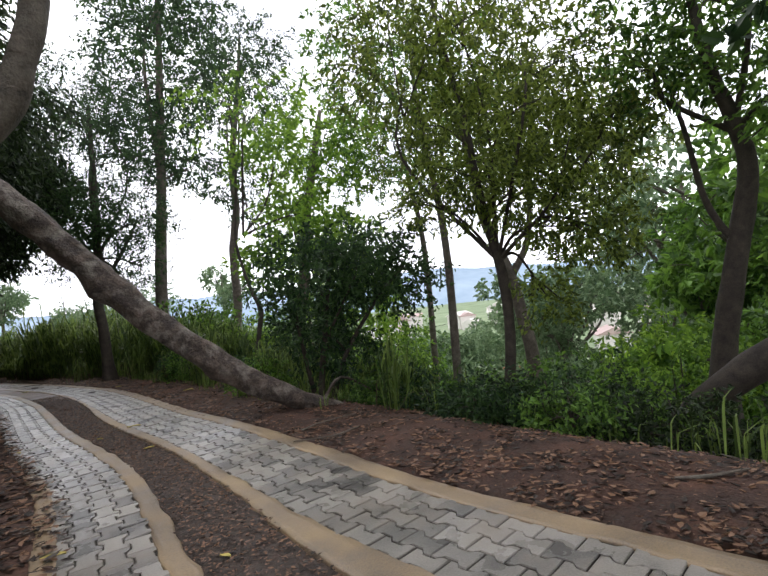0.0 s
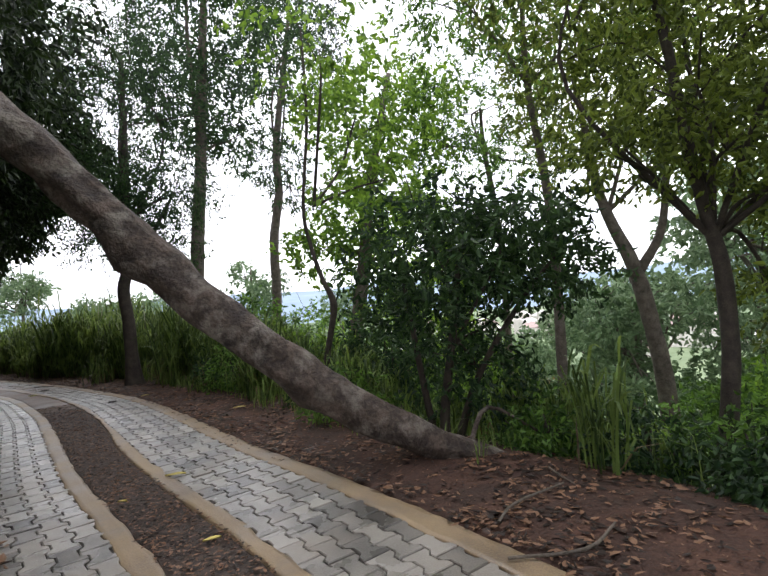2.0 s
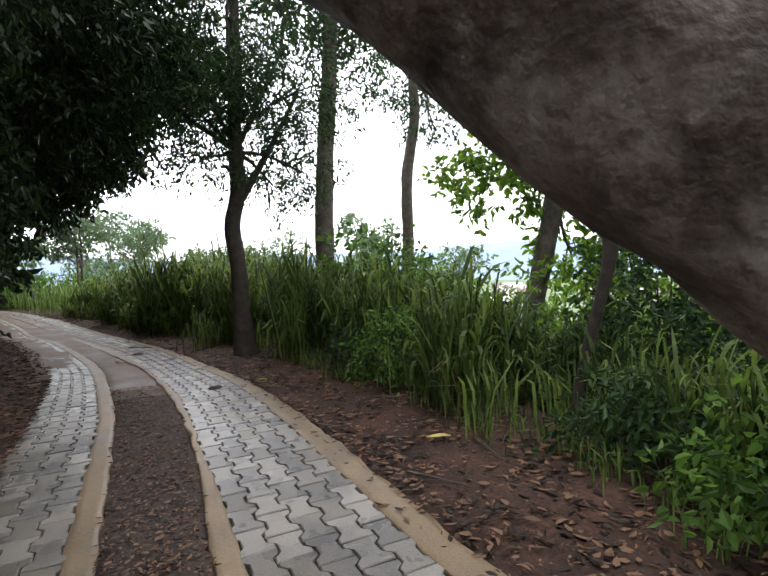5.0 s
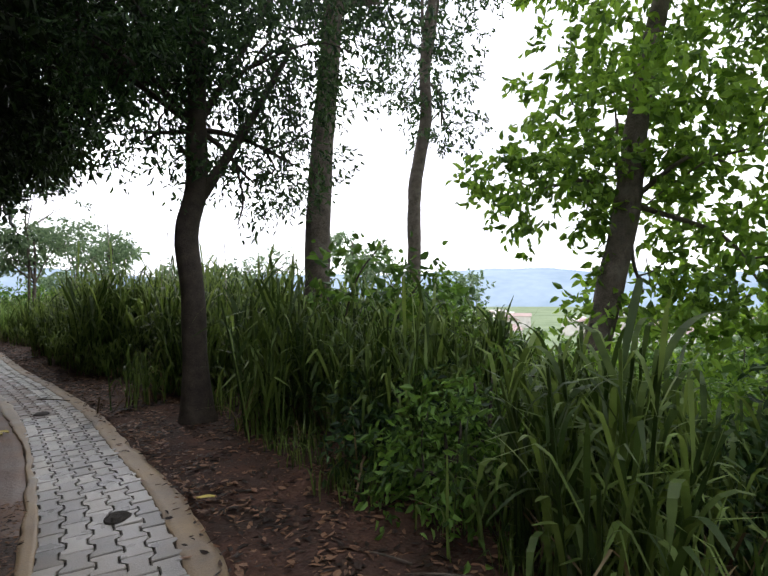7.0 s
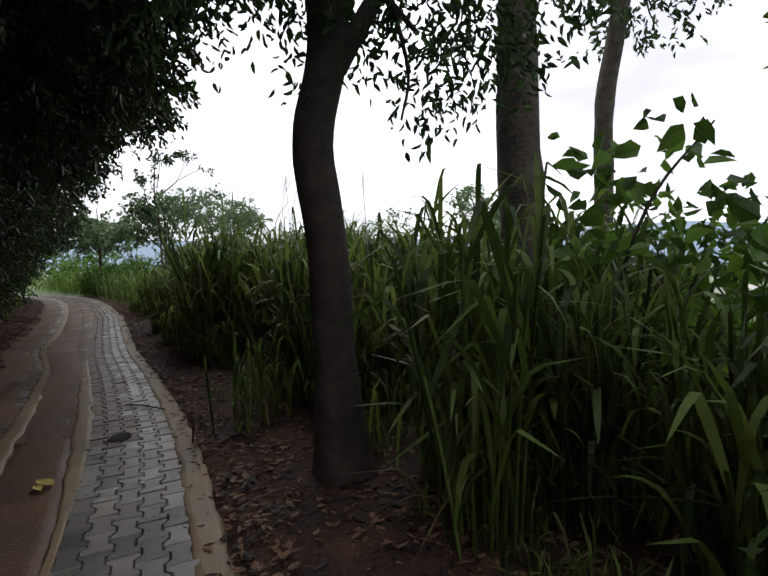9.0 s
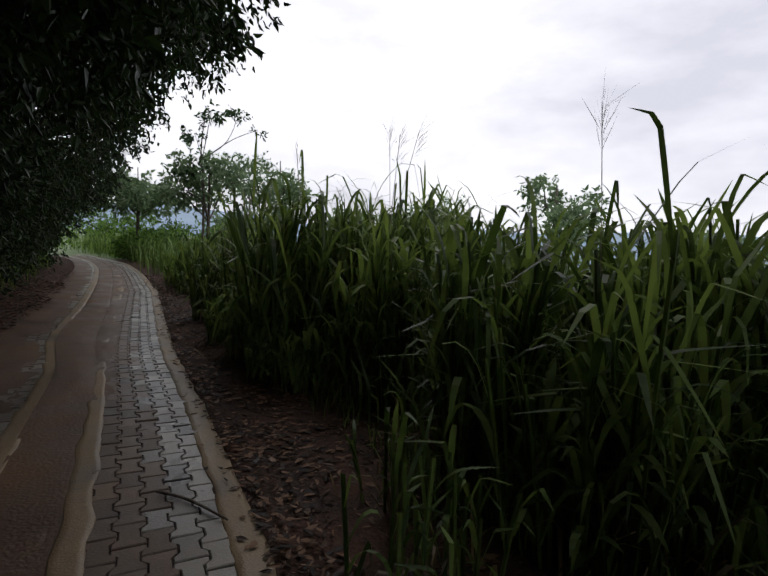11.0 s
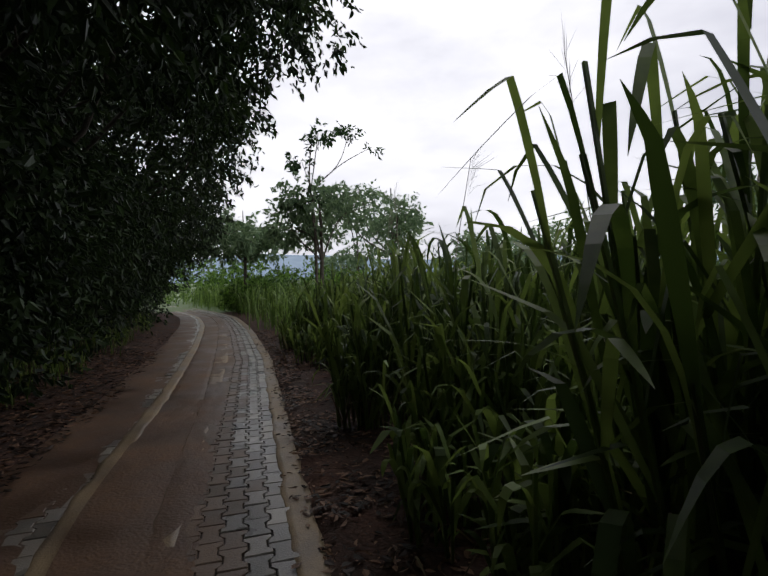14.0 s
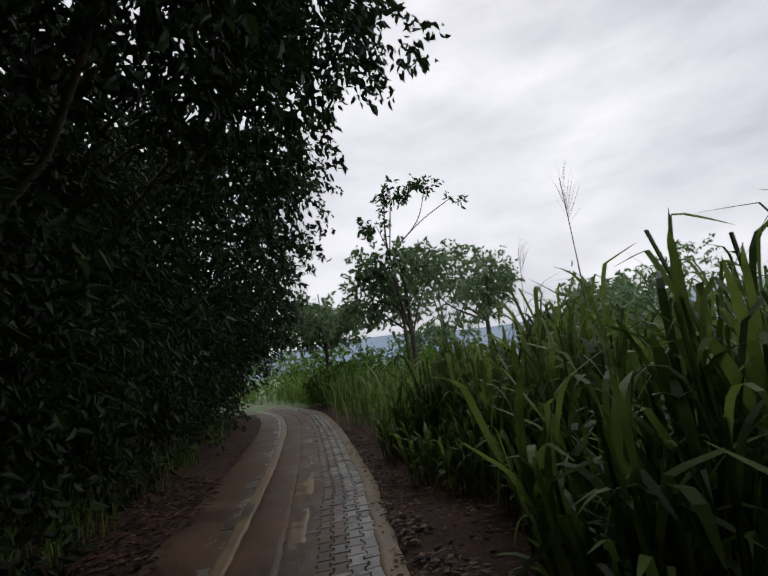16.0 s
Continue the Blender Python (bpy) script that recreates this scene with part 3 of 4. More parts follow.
GRASS = "tall green elephant grass beside the path"
cane_stools(stools_in(11.2, 17.0, first_row, 2.8, 60, -0.05, 0.95) + [(3.9, 11.9, 1.5), (4.15, 12.2, 1.45), (3.45, 16.6, 2.05), (3.3, 15.9, 1.95), (3.75, 16.3, 2.0), (3.2, 18.3, 1.9), (3.6, 18.6, 2.0), (2.9, 18.9, 1.6)], GRASS)
cane_stools(stools_in(17.0, 23.0, first_row, 3.2, 85, -0.12) + [(1.3, 22.3, 2.2), (1.45, 22.8, 2.5), (1.6, 22.0, 2.3), (1.9, 22.3, 2.3), (2.0, 23.0, 2.5), (2.5, 21.4, 2.1), (2.7, 23.7, 2.5), (3.0, 20.9, 2.0), (2.2, 23.0, 2.2)], GRASS, width=0.05)
cane_stools(stools_in(23.0, 32.0, first_row, 4.2, 150, -0.15) + [(0.75, 24.95, 2.1), (1.2, 26.4, 2.3), (1.9, 25.2, 2.2), (1.0, 24.4, 1.9)], GRASS, width=0.05, leaves_each=5)
cane_stools([(x, y, 0.85 + 0.35 * rng.random()) for x, y in zip(*clumped(in_band(5.5, 11.2, 1.75, 4.5), 0.1, 0.8)(26))], "short clumps of green cane grass on the bank", per=14, leaves_each=4, width=0.03)
grass_patch(3500, in_band(11.0, 32.0, 1.2, 4.5), lambda x, y: 0.75 + 0 * x, 0.03, M_GRASS, "shaded low grass between the tall clumps", tuft=12, tuft_r=0.14, flop=1.2)
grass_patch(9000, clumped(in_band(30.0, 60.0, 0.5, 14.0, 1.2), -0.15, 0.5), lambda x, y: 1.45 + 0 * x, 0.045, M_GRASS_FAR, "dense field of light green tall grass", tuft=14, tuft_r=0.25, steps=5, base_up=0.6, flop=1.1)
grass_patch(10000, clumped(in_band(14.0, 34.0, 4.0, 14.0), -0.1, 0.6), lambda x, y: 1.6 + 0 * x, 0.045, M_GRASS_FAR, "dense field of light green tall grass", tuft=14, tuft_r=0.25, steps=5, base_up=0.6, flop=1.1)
grass_patch(3600, clumped(in_band(-5.0, 11.5, 2.1, 8.5), 0.08), lambda x, y: 0.6 + 0 * x, 0.024, M_GRASS, "green undergrowth grass on the bank", tuft=12, tuft_r=0.16, flop=1.2)
grass_patch(1500, in_band(6.5, 22.0, 1.0, 1.7), lambda x, y: 0.32 + 0 * x, 0.016, M_GRASS, "short grass tufts at the foot of the bank", tuft=10, tuft_r=0.07, flop=1.1)
cane_stools([(2.0, 18.1, 0.85), (2.35, 18.4, 0.9), (2.2, 19.2, 0.7)], "small light green grass tuft beside the pavers", per=7, leaves_each=4, width=0.03)


def left_band(y0, y1, a, b):
    def pick(n):
        y = rng.uniform(y0, y1, n)
        return ll_edge(y) - rng.uniform(a, b, n), y
    return pick


grass_patch(2600, left_band(12.0, 40.0, 0.9, 2.6), lambda x, y: 0.5 + 0 * x, 0.02, M_GRASS, "weedy grass at the foot of the hedge", tuft=9, tuft_r=0.1)
plumes([(float(R_EDGE(y)) + d, y, h) for y, d, h in ((21.6, 1.9, 2.9), (22.4, 2.2, 3.0), (24.2, 2.0, 3.0), (25.4, 1.3, 2.6), (28.0, 1.8, 2.7), (23.3, 2.9, 3.2), (19.2, 2.2, 2.6), (30.5, 2.2, 2.7))], "feathery pale seed heads above tall grass")


# ---- vegetation: trees on the valley side ----
# fallen trunk that leans over both tracks
LOG = [(4.4, 6.45, -0.26, 0.125), (4.0, 6.72, -0.04, 0.15), (3.52, 7.0, 0.22, 0.165), (3.04, 7.32, 0.55, 0.178), (2.58, 7.65, 0.95, 0.185), (2.12, 8.07, 1.45, 0.20), (1.63, 8.45, 2.03, 0.21), (1.11, 8.79, 2.68, 0.215), (0.55, 9.09, 3.39, 0.22), (-0.5, 9.7, 4.5, 0.2), (-1.7, 10.4, 5.4, 0.17), (-2.8, 11.0, 6.0, 0.13)]
tree("fallen_tree", [LOG], [], M_LEAF_DARK, M_LOG, 0, 1, 0.1, "leaning mottled grey tree trunk arching over the path", sides=28,
     extra_limbs=[[(4.0, 6.8, 0.0, 0.03), (4.5, 6.95, 0.32, 0.025), (5.0, 6.7, 0.0, 0.015)]], trunk_rough=0.17,
     knots=((0.57, -1.9, 0.5, 0.025), (0.33, -1.7, 0.4, 0.028), (0.36, 1.2, 0.14, 0.02), (0.60, 0.8, 0.15, 0.02), (0.41, 0.2, 0.12, 0.015), (0.31, 2.4, 0.14, 0.015), (0.2, 0.5, 0.12, 0.02)), seed=4)

tree("tree", [[(2.79, 17, -0.15, 0.26), (2.75, 17.01, 0.5, 0.17), (2.72, 17.01, 1.6, 0.145), (2.64, 17.02, 2.33, 0.145), (2.76, 17, 2.94, 0.14), (2.76, 16.99, 3.62, 0.125), (2.77, 16.98, 4.65, 0.11), (2.84, 17, 6.2, 0.09), (2.89, 17.1, 8.5, 0.05)]],
     [(2.99, 17.1, 7.0, 2.0, 2.0, 1.7), (3.79, 16.8, 4.9, 1.25, 1.2, 0.9), (2.09, 17.1, 5.1, 1.3, 1.2, 0.9), (2.59, 17.7, 9.0, 1.7, 1.7, 1.4), (3.4, 16.9, 3.1, 0.7, 0.6, 0.42), (3.95, 16.9, 3.4, 0.65, 0.7, 0.45), (2.15, 17.1, 3.6, 0.7, 0.6, 0.42), (2.99, 17.1, 4.5, 1.5, 1.2, 0.7), (1.89, 16.8, 4.4, 0.9, 0.8, 0.5), (1.39, 17.3, 5.3, 1.0, 0.9, 0.7)], M_LEAF_DARK, M_DARK_BARK, 3000, 11, 0.095,
     "slender dark-barked tree with a crooked forked trunk", limb_from=(2.77, 16.99, 3.7), limb_r=0.045, seed=11, wide=0.36, sides=14, spread=0.4, droop=0.55,
     extra_limbs=[[(2.81, 16.99, 2.85, 0.085), (3.11, 16.96, 3.35, 0.065), (3.43, 16.94, 3.9, 0.055), (3.94, 16.88, 4.9, 0.035)], [(2.77, 16.99, 3.40, 0.05), (2.63, 17, 3.38, 0.04), (2.57, 17.02, 3.45, 0.03)]])

tree("tree", [[(4.52, 17.35, -0.2, 0.30), (4.516, 17.418, 0.6, 0.22), (4.573, 17.513, 1.45, 0.205), (4.682, 17.788, 2.71, 0.2), (4.892, 18.123, 4.21, 0.19), (5.106, 18.315, 5.74, 0.175), (5.384, 18.591, 8.5, 0.16), (5.65, 18.57, 12, 0.10), (5.75, 18.5, 14, 0.05)]],
     [(5.65, 18.6, 11.0, 2.6, 2.4, 2.2), (5.025, 18.805, 8.2, 1.9, 1.7, 1.2), (5.85, 18.3, 13.5, 2.2, 2.2, 1.6), (6.293, 18.687, 7.2, 1.1, 1.1, 0.7)], M_LEAF_DARK, M_BARK, 1500, 11, 0.16,
     "tall straight thick-trunked tree with grey bark", limb_from=(5.174, 18.416, 6.6), limb_r=0.07, seed=21, sides=14, spread=0.45)

tree("tree", [[(8.95, 22.25, -0.6, 0.26), (8.98, 22.25, 0.55, 0.20), (9.12, 22.16, 2.11, 0.19), (9.15, 22.14, 4.5, 0.185), (9.43, 22, 6.5, 0.175), (9.46, 21.97, 8.6, 0.15), (10.1, 21.7, 13.0, 0.09), (10.3, 21.6, 14.8, 0.04)]],
     [(10, 21.8, 12.0, 2.5, 2.4, 2.4), (9.3, 22, 8.0, 1.6, 1.5, 1.2), (10.6, 21.7, 14.3, 2.0, 2.0, 1.5), (9.9, 21.9, 6.4, 1.0, 0.9, 0.6)], M_LEAF_DARK, M_BARK, 950, 11, 0.16,
     "tall slim tree with smooth greenish-grey bark", limb_from=(9.46, 21.97, 7.6), limb_r=0.06, seed=31, sides=12, spread=0.45, droop=0.6)

tree("tree", [[(8.5, 15.9, -2.0, 0.28), (8.6, 15.82, 0.3, 0.22), (8.76, 15.65, 1.42, 0.21), (8.95, 15.42, 2.9, 0.20), (9.1, 15.3, 4.4, 0.17), (9.4, 15.1, 6.2, 0.13), (9.9, 14.8, 8.6, 0.07)]],
     [(9.0, 15.6, 4.4, 1.7, 1.5, 1.3), (8.0, 16.2, 3.3, 1.2, 1.1, 0.8), (10.2, 14.6, 3.6, 1.5, 1.4, 1.5), (9.8, 15.0, 7.3, 2.3, 2.2, 1.8), (10.5, 14.3, 1.7, 1.4, 1.2, 1.2), (9.6, 15.6, 1.6, 0.9, 0.9, 0.8)], M_LEAF_LIGHT, M_BARK, 1150, 10, 0.18,
     "leaning tree with broad bright green leaves", limb_from=(8.97, 15.4, 3.0), limb_r=0.05, seed=41, wide=0.55, sides=12, spread=0.4)

tree("tree", [[(4.80, 11.12, -0.75, 0.09), (4.83, 11.10, 0.16, 0.065), (4.95, 10.93, 1.08, 0.055), (5.0, 10.85, 1.62, 0.065), (4.88, 11.0, 2.1, 0.042), (4.80, 11.15, 2.65, 0.038), (4.74, 11.25, 3.4, 0.034), (4.85, 11.1, 5.0, 0.028), (4.8, 11.0, 6.6, 0.02)]],
     [(5.1, 10.9, 6.3, 1.3, 1.3, 1.0), (6.0, 10.3, 3.8, 1.1, 1.0, 0.9), (5.6, 10.6, 5.0, 1.0, 1.0, 0.7)], M_LEAF_LIGHT, M_DARK_BARK, 190, 9, 0.14,
     "thin crooked tree with a kinked dark stem", limb_from=(4.85, 11.05, 3.4), limb_r=0.03, seed=51, spread=0.35, wide=0.5)

tree("bush_tree", [[(4.6, 7.75, -0.75, 0.08), (4.58, 7.72, 0.1, 0.06), (4.7, 7.6, 1.1, 0.045), (4.9, 7.5, 2.4, 0.03)], [(4.66, 7.75, -0.6, 0.06), (4.95, 7.5, 0.5, 0.045), (5.5, 7.1, 1.5, 0.03), (6.0, 6.8, 2.1, 0.015)], [(4.55, 7.8, -0.6, 0.05), (4.4, 7.9, 0.7, 0.04), (4.3, 8.0, 1.9, 0.02)]],
     [(4.75, 7.8, 2.1, 1.05, 1.0, 0.75), (5.5, 7.35, 2.3, 1.1, 1.0, 0.7), (6.1, 7.2, 1.9, 0.9, 0.8, 0.5), (4.8, 7.9, 1.1, 0.8, 0.8, 0.6), (5.2, 7.6, 0.5, 0.6, 0.6, 0.4)], M_LEAF_DARK, M_DARK_BARK, 850, 11, 0.105,
     "dense dark green bushy tree with thin stems", "bush", limb_from=(4.75, 7.6, 1.0), limb_r=0.025, seed=61, spread=0.3, wide=0.45)

tree("tree", [[(7.15, 5.7, -1.6, 0.16), (7.17, 5.7, -0.9, 0.11), (7.27, 5.55, 0.5, 0.10), (7.28, 5.55, 1.6, 0.095), (7.2, 5.65, 2.4, 0.08), (7.12, 5.75, 3.3, 0.07), (7.05, 5.85, 4.6, 0.06), (6.9, 6.05, 6.2, 0.04), (6.8, 6.2, 7.6, 0.025)]],
     [(7.2, 5.7, 4.2, 1.6, 1.5, 0.95), (8.3, 4.6, 3.7, 1.3, 1.3, 0.9), (6.4, 6.6, 5.6, 1.5, 1.4, 1.0), (7.9, 5.1, 5.6, 1.6, 1.5, 1.0), (7.0, 6.0, 7.4, 2.0, 2.0, 1.2), (8.6, 4.4, 2.4, 0.9, 0.9, 0.7), (9.2, 4.0, 4.8, 1.2, 1.2, 0.8), (8.0, 5.2, 1.3, 0.6, 0.6, 0.5), (7.8, 4.7, 2.6, 1.0, 0.9, 0.6), (7.3, 5.2, 3.2, 1.0, 1.0, 0.6), (6.5, 6.2, 3.2, 0.8, 0.8, 0.5)], M_LEAF_OLIVE, M_DARK_BARK, 2200, 11, 0.115,
     "slim dark tree with a spreading olive-green crown", limb_from=(7.25, 5.6, 2.0), limb_r=0.04, seed=71, spread=0.32)

tree("tree", [[(12.1, 8.35, -4.4, 0.28), (12.05, 8.45, -0.9, 0.20), (11.95, 8.6, 0.6, 0.18), (11.82, 8.8, 1.9, 0.17), (11.55, 9.24, 3.4, 0.12), (11.45, 9.4, 4.6, 0.09), (11.3, 9.6, 6.6, 0.05)], [(11.84, 8.78, 1.75, 0.12), (12.2, 8.3, 2.8, 0.09), (12.3, 8.1, 4.4, 0.07), (12.6, 7.9, 6.5, 0.04)]],
     [(11.6, 9.2, 6.0, 2.0, 2.0, 1.5), (12.6, 8.0, 6.6, 2.0, 1.9, 1.5), (13.6, 6.8, 5.0, 1.6, 1.6, 1.2)], M_LEAF_OLIVE, M_BARK, 1000, 11, 0.15,
     "forked grey-trunked tree on the slope", limb_from=(11.6, 9.2, 3.3), limb_r=0.06, seed=81, sides=12)

tree("tree", [[(8.8, 2.85, -1.9, 0.27), (8.86, 2.80, -0.5, 0.21), (8.89, 2.74, 0.2, 0.18), (8.96, 2.5, 1.4, 0.16), (9.06, 2.2, 2.85, 0.14), (9.02, 2.3, 3.7, 0.11), (8.95, 2.5, 4.6, 0.09), (8.9, 2.7, 6.5, 0.05)], [(9.0, 2.4, 1.7, 0.06), (8.92, 2.75, 2.5, 0.05), (8.88, 2.9, 3.6, 0.04), (8.8, 3.1, 4.8, 0.02)]],
     [(8.7, 3.2, 4.7, 0.9, 0.9, 0.7), (9.1, 2.0, 5.4, 1.4, 1.4, 1.0), (9.3, 1.4, 4.0, 1.1, 1.1, 1.0), (8.9, 2.6, 6.8, 1.7, 1.7, 1.1)], M_LEAF_MID, M_DARK_BARK, 800, 10, 0.14,
     "gnarled dark tree with several upright stems", limb_from=(9.03, 2.3, 3.5), limb_r=0.05, seed=91, sides=12)

v_limb = [(7.55, 3.35, -1.1, 0.10), (7.75, 2.98, -0.66, 0.17), (7.9, 2.4, -0.12, 0.21), (8.02, 1.95, 0.22, 0.22), (8.15, 1.2, 0.7, 0.22), (8.3, 0.2, 1.2, 0.2)]
tree("fallen_branch", [v_limb], [], M_LEAF_DARK, M_DARK_BARK, 0, 1, 0.1, "thick dark fallen branch on the leafy bank", "branch", sides=14, seed=95)

# undergrowth and shrubs on the slope
def shrub(x, y, w, h, mat, twigs, size, label, seed, wide=0.45, name="shrub", group="shrubs on the slope"):
    z = float(ground_z(x, y))
    blobs = [(x, y, z + h * 0.55, w, w, h * 0.5), (x + w * 0.5, y - w * 0.3, z + h * 0.35, w * 0.7, w * 0.7, h * 0.38), (x - w * 0.5, y + w * 0.4, z + h * 0.4, w * 0.7, w * 0.7, h * 0.42)]
    stems = [[(x, y, z - 0.1, 0.04), (x + 0.1 * w * k, y, z + h * 0.35, 0.025), (x + 0.35 * w * k, y + 0.1 * k, z + h * 0.8, 0.008)] for k in (1, -1)]
    return tree(name, stems, blobs, mat, M_DARK_BARK, twigs, 9, size, label, "shrub", seed=seed, group=group, sides=6, wide=wide, spread=0.3, limb_from=(x, y, z + h * 0.3), limb_r=0.018, limb_count=2)


LIGHT, MID, OLV = "bright green leafy shrub on the slope", "green shrub growing on the slope", "olive green scrub on the slope"
for i, (x, y, w, h, mat, n, s, lab) in enumerate([
        (6.2, 13.5, 0.9, 1.7, M_LEAF_LIGHT, 210, 0.13, LIGHT), (7.6, 12.6, 1.1, 1.8, M_LEAF_MID, 240, 0.12, MID), (9.5, 10.4, 1.2, 1.1, M_LEAF_MID, 220, 0.13, MID),
        (8.6, 7.4, 0.8, 0.8, M_LEAF_LIGHT, 180, 0.12, LIGHT), (10.4, 6.4, 1.3, 2.2, M_LEAF_MID, 260, 0.13, MID), (10.8, 4.2, 1.4, 2.8, M_LEAF_LIGHT, 320, 0.14, LIGHT),
        (12.0, 2.2, 1.6, 4.2, M_LEAF_MID, 420, 0.15, MID), (10.2, 1.2, 1.2, 2.4, M_LEAF_MID, 280, 0.13, MID), (14.5, 5.6, 1.8, 4.6, M_LEAF_LIGHT, 420, 0.17, LIGHT),
        (11.5, 14.6, 1.6, 3.4, M_LEAF_LIGHT, 360, 0.16, LIGHT), (13.0, 16.0, 2.0, 4.2, M_LEAF_MID, 420, 0.17, MID), (5.4, 15.4, 0.8, 1.5, M_LEAF_LIGHT, 200, 0.14, LIGHT),
        (6.3, 17.6, 0.9, 1.9, M_LEAF_MID, 220, 0.15, MID), (5.9, 5.0, 0.5, 0.8, M_LEAF_MID, 120, 0.09, MID), (6.0, 4.1, 0.6, 0.9, M_LEAF_DARK, 140, 0.09, MID), (7.7, 4.3, 0.7, 1.3, M_LEAF_DARK, 160, 0.1, MID), (18.5, 9.0, 2.2, 4.0, M_LEAF_MID, 420, 0.2, MID), (6.7, 11.5, 0.8, 2.7, M_LEAF_DARK, 420, 0.12, "dark green leafy shrub under the trees"), (15.5, 21.0, 2.2, 4.0, M_LEAF_MID, 420, 0.2, OLV), (11.5, 24.0, 1.6, 3.2, M_LEAF_MID, 320, 0.17, OLV)]):
    shrub(x, y, w, h, mat, n, s, lab, 200 + i)

# low weeds along the foot of the bank, some in the shade-painted leaf
for i, (x, y, w, h, mat) in enumerate([(4.9, 4.4, 0.35, 0.5, M_LEAF_DARK), (5.3, 3.3, 0.4, 0.55, M_LEAF_MID), (5.2, 5.6, 0.4, 0.6, M_LEAF_DARK), (5.0, 6.6, 0.35, 0.5, M_LEAF_MID), (6.4, 2.6, 0.5, 0.8, M_LEAF_SHADE), (6.6, 1.6, 0.5, 0.7, M_LEAF_SHADE), (6.9, 3.6, 0.6, 1.0, M_LEAF_SHADE), (5.9, 3.4, 0.45, 0.7, M_LEAF_SHADE), (5.6, 4.6, 0.45, 0.7, M_LEAF_SHADE), (4.1, 9.0, 0.35, 0.6, M_LEAF_MID), (4.4, 10.0, 0.4, 0.7, M_LEAF_DARK), (4.0, 13.2, 0.4, 0.8, M_LEAF_MID), (4.1, 14.0, 0.45, 0.9, M_LEAF_DARK), (4.6, 13.6, 0.5, 1.1, M_LEAF_MID), (4.9, 12.4, 0.5, 0.9, M_LEAF_DARK), (7.2, 3.2, 0.6, 0.9, M_LEAF_MID)]):
    shrub(x, y, w, h, mat, 150, 0.085, "low leafy green weed at the foot of the bank", 600 + i, name="weed", group="low weeds on the bank")

# broad-leaved climber among the grass
tree("climber", [[(4.5, 16.3, -0.2, 0.02), (4.45, 16.25, 1.0, 0.016), (4.6, 16.1, 1.8, 0.012), (4.95, 15.95, 2.3, 0.006)], [(4.8, 16.2, -0.2, 0.018), (5.1, 16.0, 1.2, 0.014), (5.5, 15.8, 1.9, 0.006)]],
     [(4.7, 16.1, 1.75, 0.55, 0.5, 0.45), (5.4, 15.9, 1.5, 0.6, 0.5, 0.5)], M_LEAF_MID, M_DARK_BARK, 60, 5, 0.15, "broad-leaved green climber among tall grass", "plant", seed=131, wide=0.6, sides=5)

# far trees
def far_tree(x, y, top, w, seed, mat, label, n=260, bare=0.45, size=0.24, z=None, blobs=5):
    z = float(ground_z(x, y)) if z is None else z
    r = np.random.default_rng(seed)
    h = top - z
    bl = [(x + r.normal(0, 0.5) * w, y + r.normal(0, 0.5) * w, z + h * r.uniform(bare, 0.95), w * r.uniform(0.35, 0.6), w * r.uniform(0.35, 0.6), h * r.uniform(0.08, 0.14)) for _ in range(blobs)]
    return tree("tree", [[(x, y, z - 0.3, 0.02 * h), (x + 0.1, y, z + h * 0.5, 0.014 * h), (x + 0.05, y, z + h * 0.95, 0.004 * h)]], bl, mat, M_BARK, n, 8, size, label, limb_from=(x + 0.1, y, z + h * 0.45), limb_r=0.008 * h, seed=seed, sides=7, spread=0.5, wide=0.5, limb_count=2, group="far trees")


HAZY = "hazy pale green tree beyond the grass"
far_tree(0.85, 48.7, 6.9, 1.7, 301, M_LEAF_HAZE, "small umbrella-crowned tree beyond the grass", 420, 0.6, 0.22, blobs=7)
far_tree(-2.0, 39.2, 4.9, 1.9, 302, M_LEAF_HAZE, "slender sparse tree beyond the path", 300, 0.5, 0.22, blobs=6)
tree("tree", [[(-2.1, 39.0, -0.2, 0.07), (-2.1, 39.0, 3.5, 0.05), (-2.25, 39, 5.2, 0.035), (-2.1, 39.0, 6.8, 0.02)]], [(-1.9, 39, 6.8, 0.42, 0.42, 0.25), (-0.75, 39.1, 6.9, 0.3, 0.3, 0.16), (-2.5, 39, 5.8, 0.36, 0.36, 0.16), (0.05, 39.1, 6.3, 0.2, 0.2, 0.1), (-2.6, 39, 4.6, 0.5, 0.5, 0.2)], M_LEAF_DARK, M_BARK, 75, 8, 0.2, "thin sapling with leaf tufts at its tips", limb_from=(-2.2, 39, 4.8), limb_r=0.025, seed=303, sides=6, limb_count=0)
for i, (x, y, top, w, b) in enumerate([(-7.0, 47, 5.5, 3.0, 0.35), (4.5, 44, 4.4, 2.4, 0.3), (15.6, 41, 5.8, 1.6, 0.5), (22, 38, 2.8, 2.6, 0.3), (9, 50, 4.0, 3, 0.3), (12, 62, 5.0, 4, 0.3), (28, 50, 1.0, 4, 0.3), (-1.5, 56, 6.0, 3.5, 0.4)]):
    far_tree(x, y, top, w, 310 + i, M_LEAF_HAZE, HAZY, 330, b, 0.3)
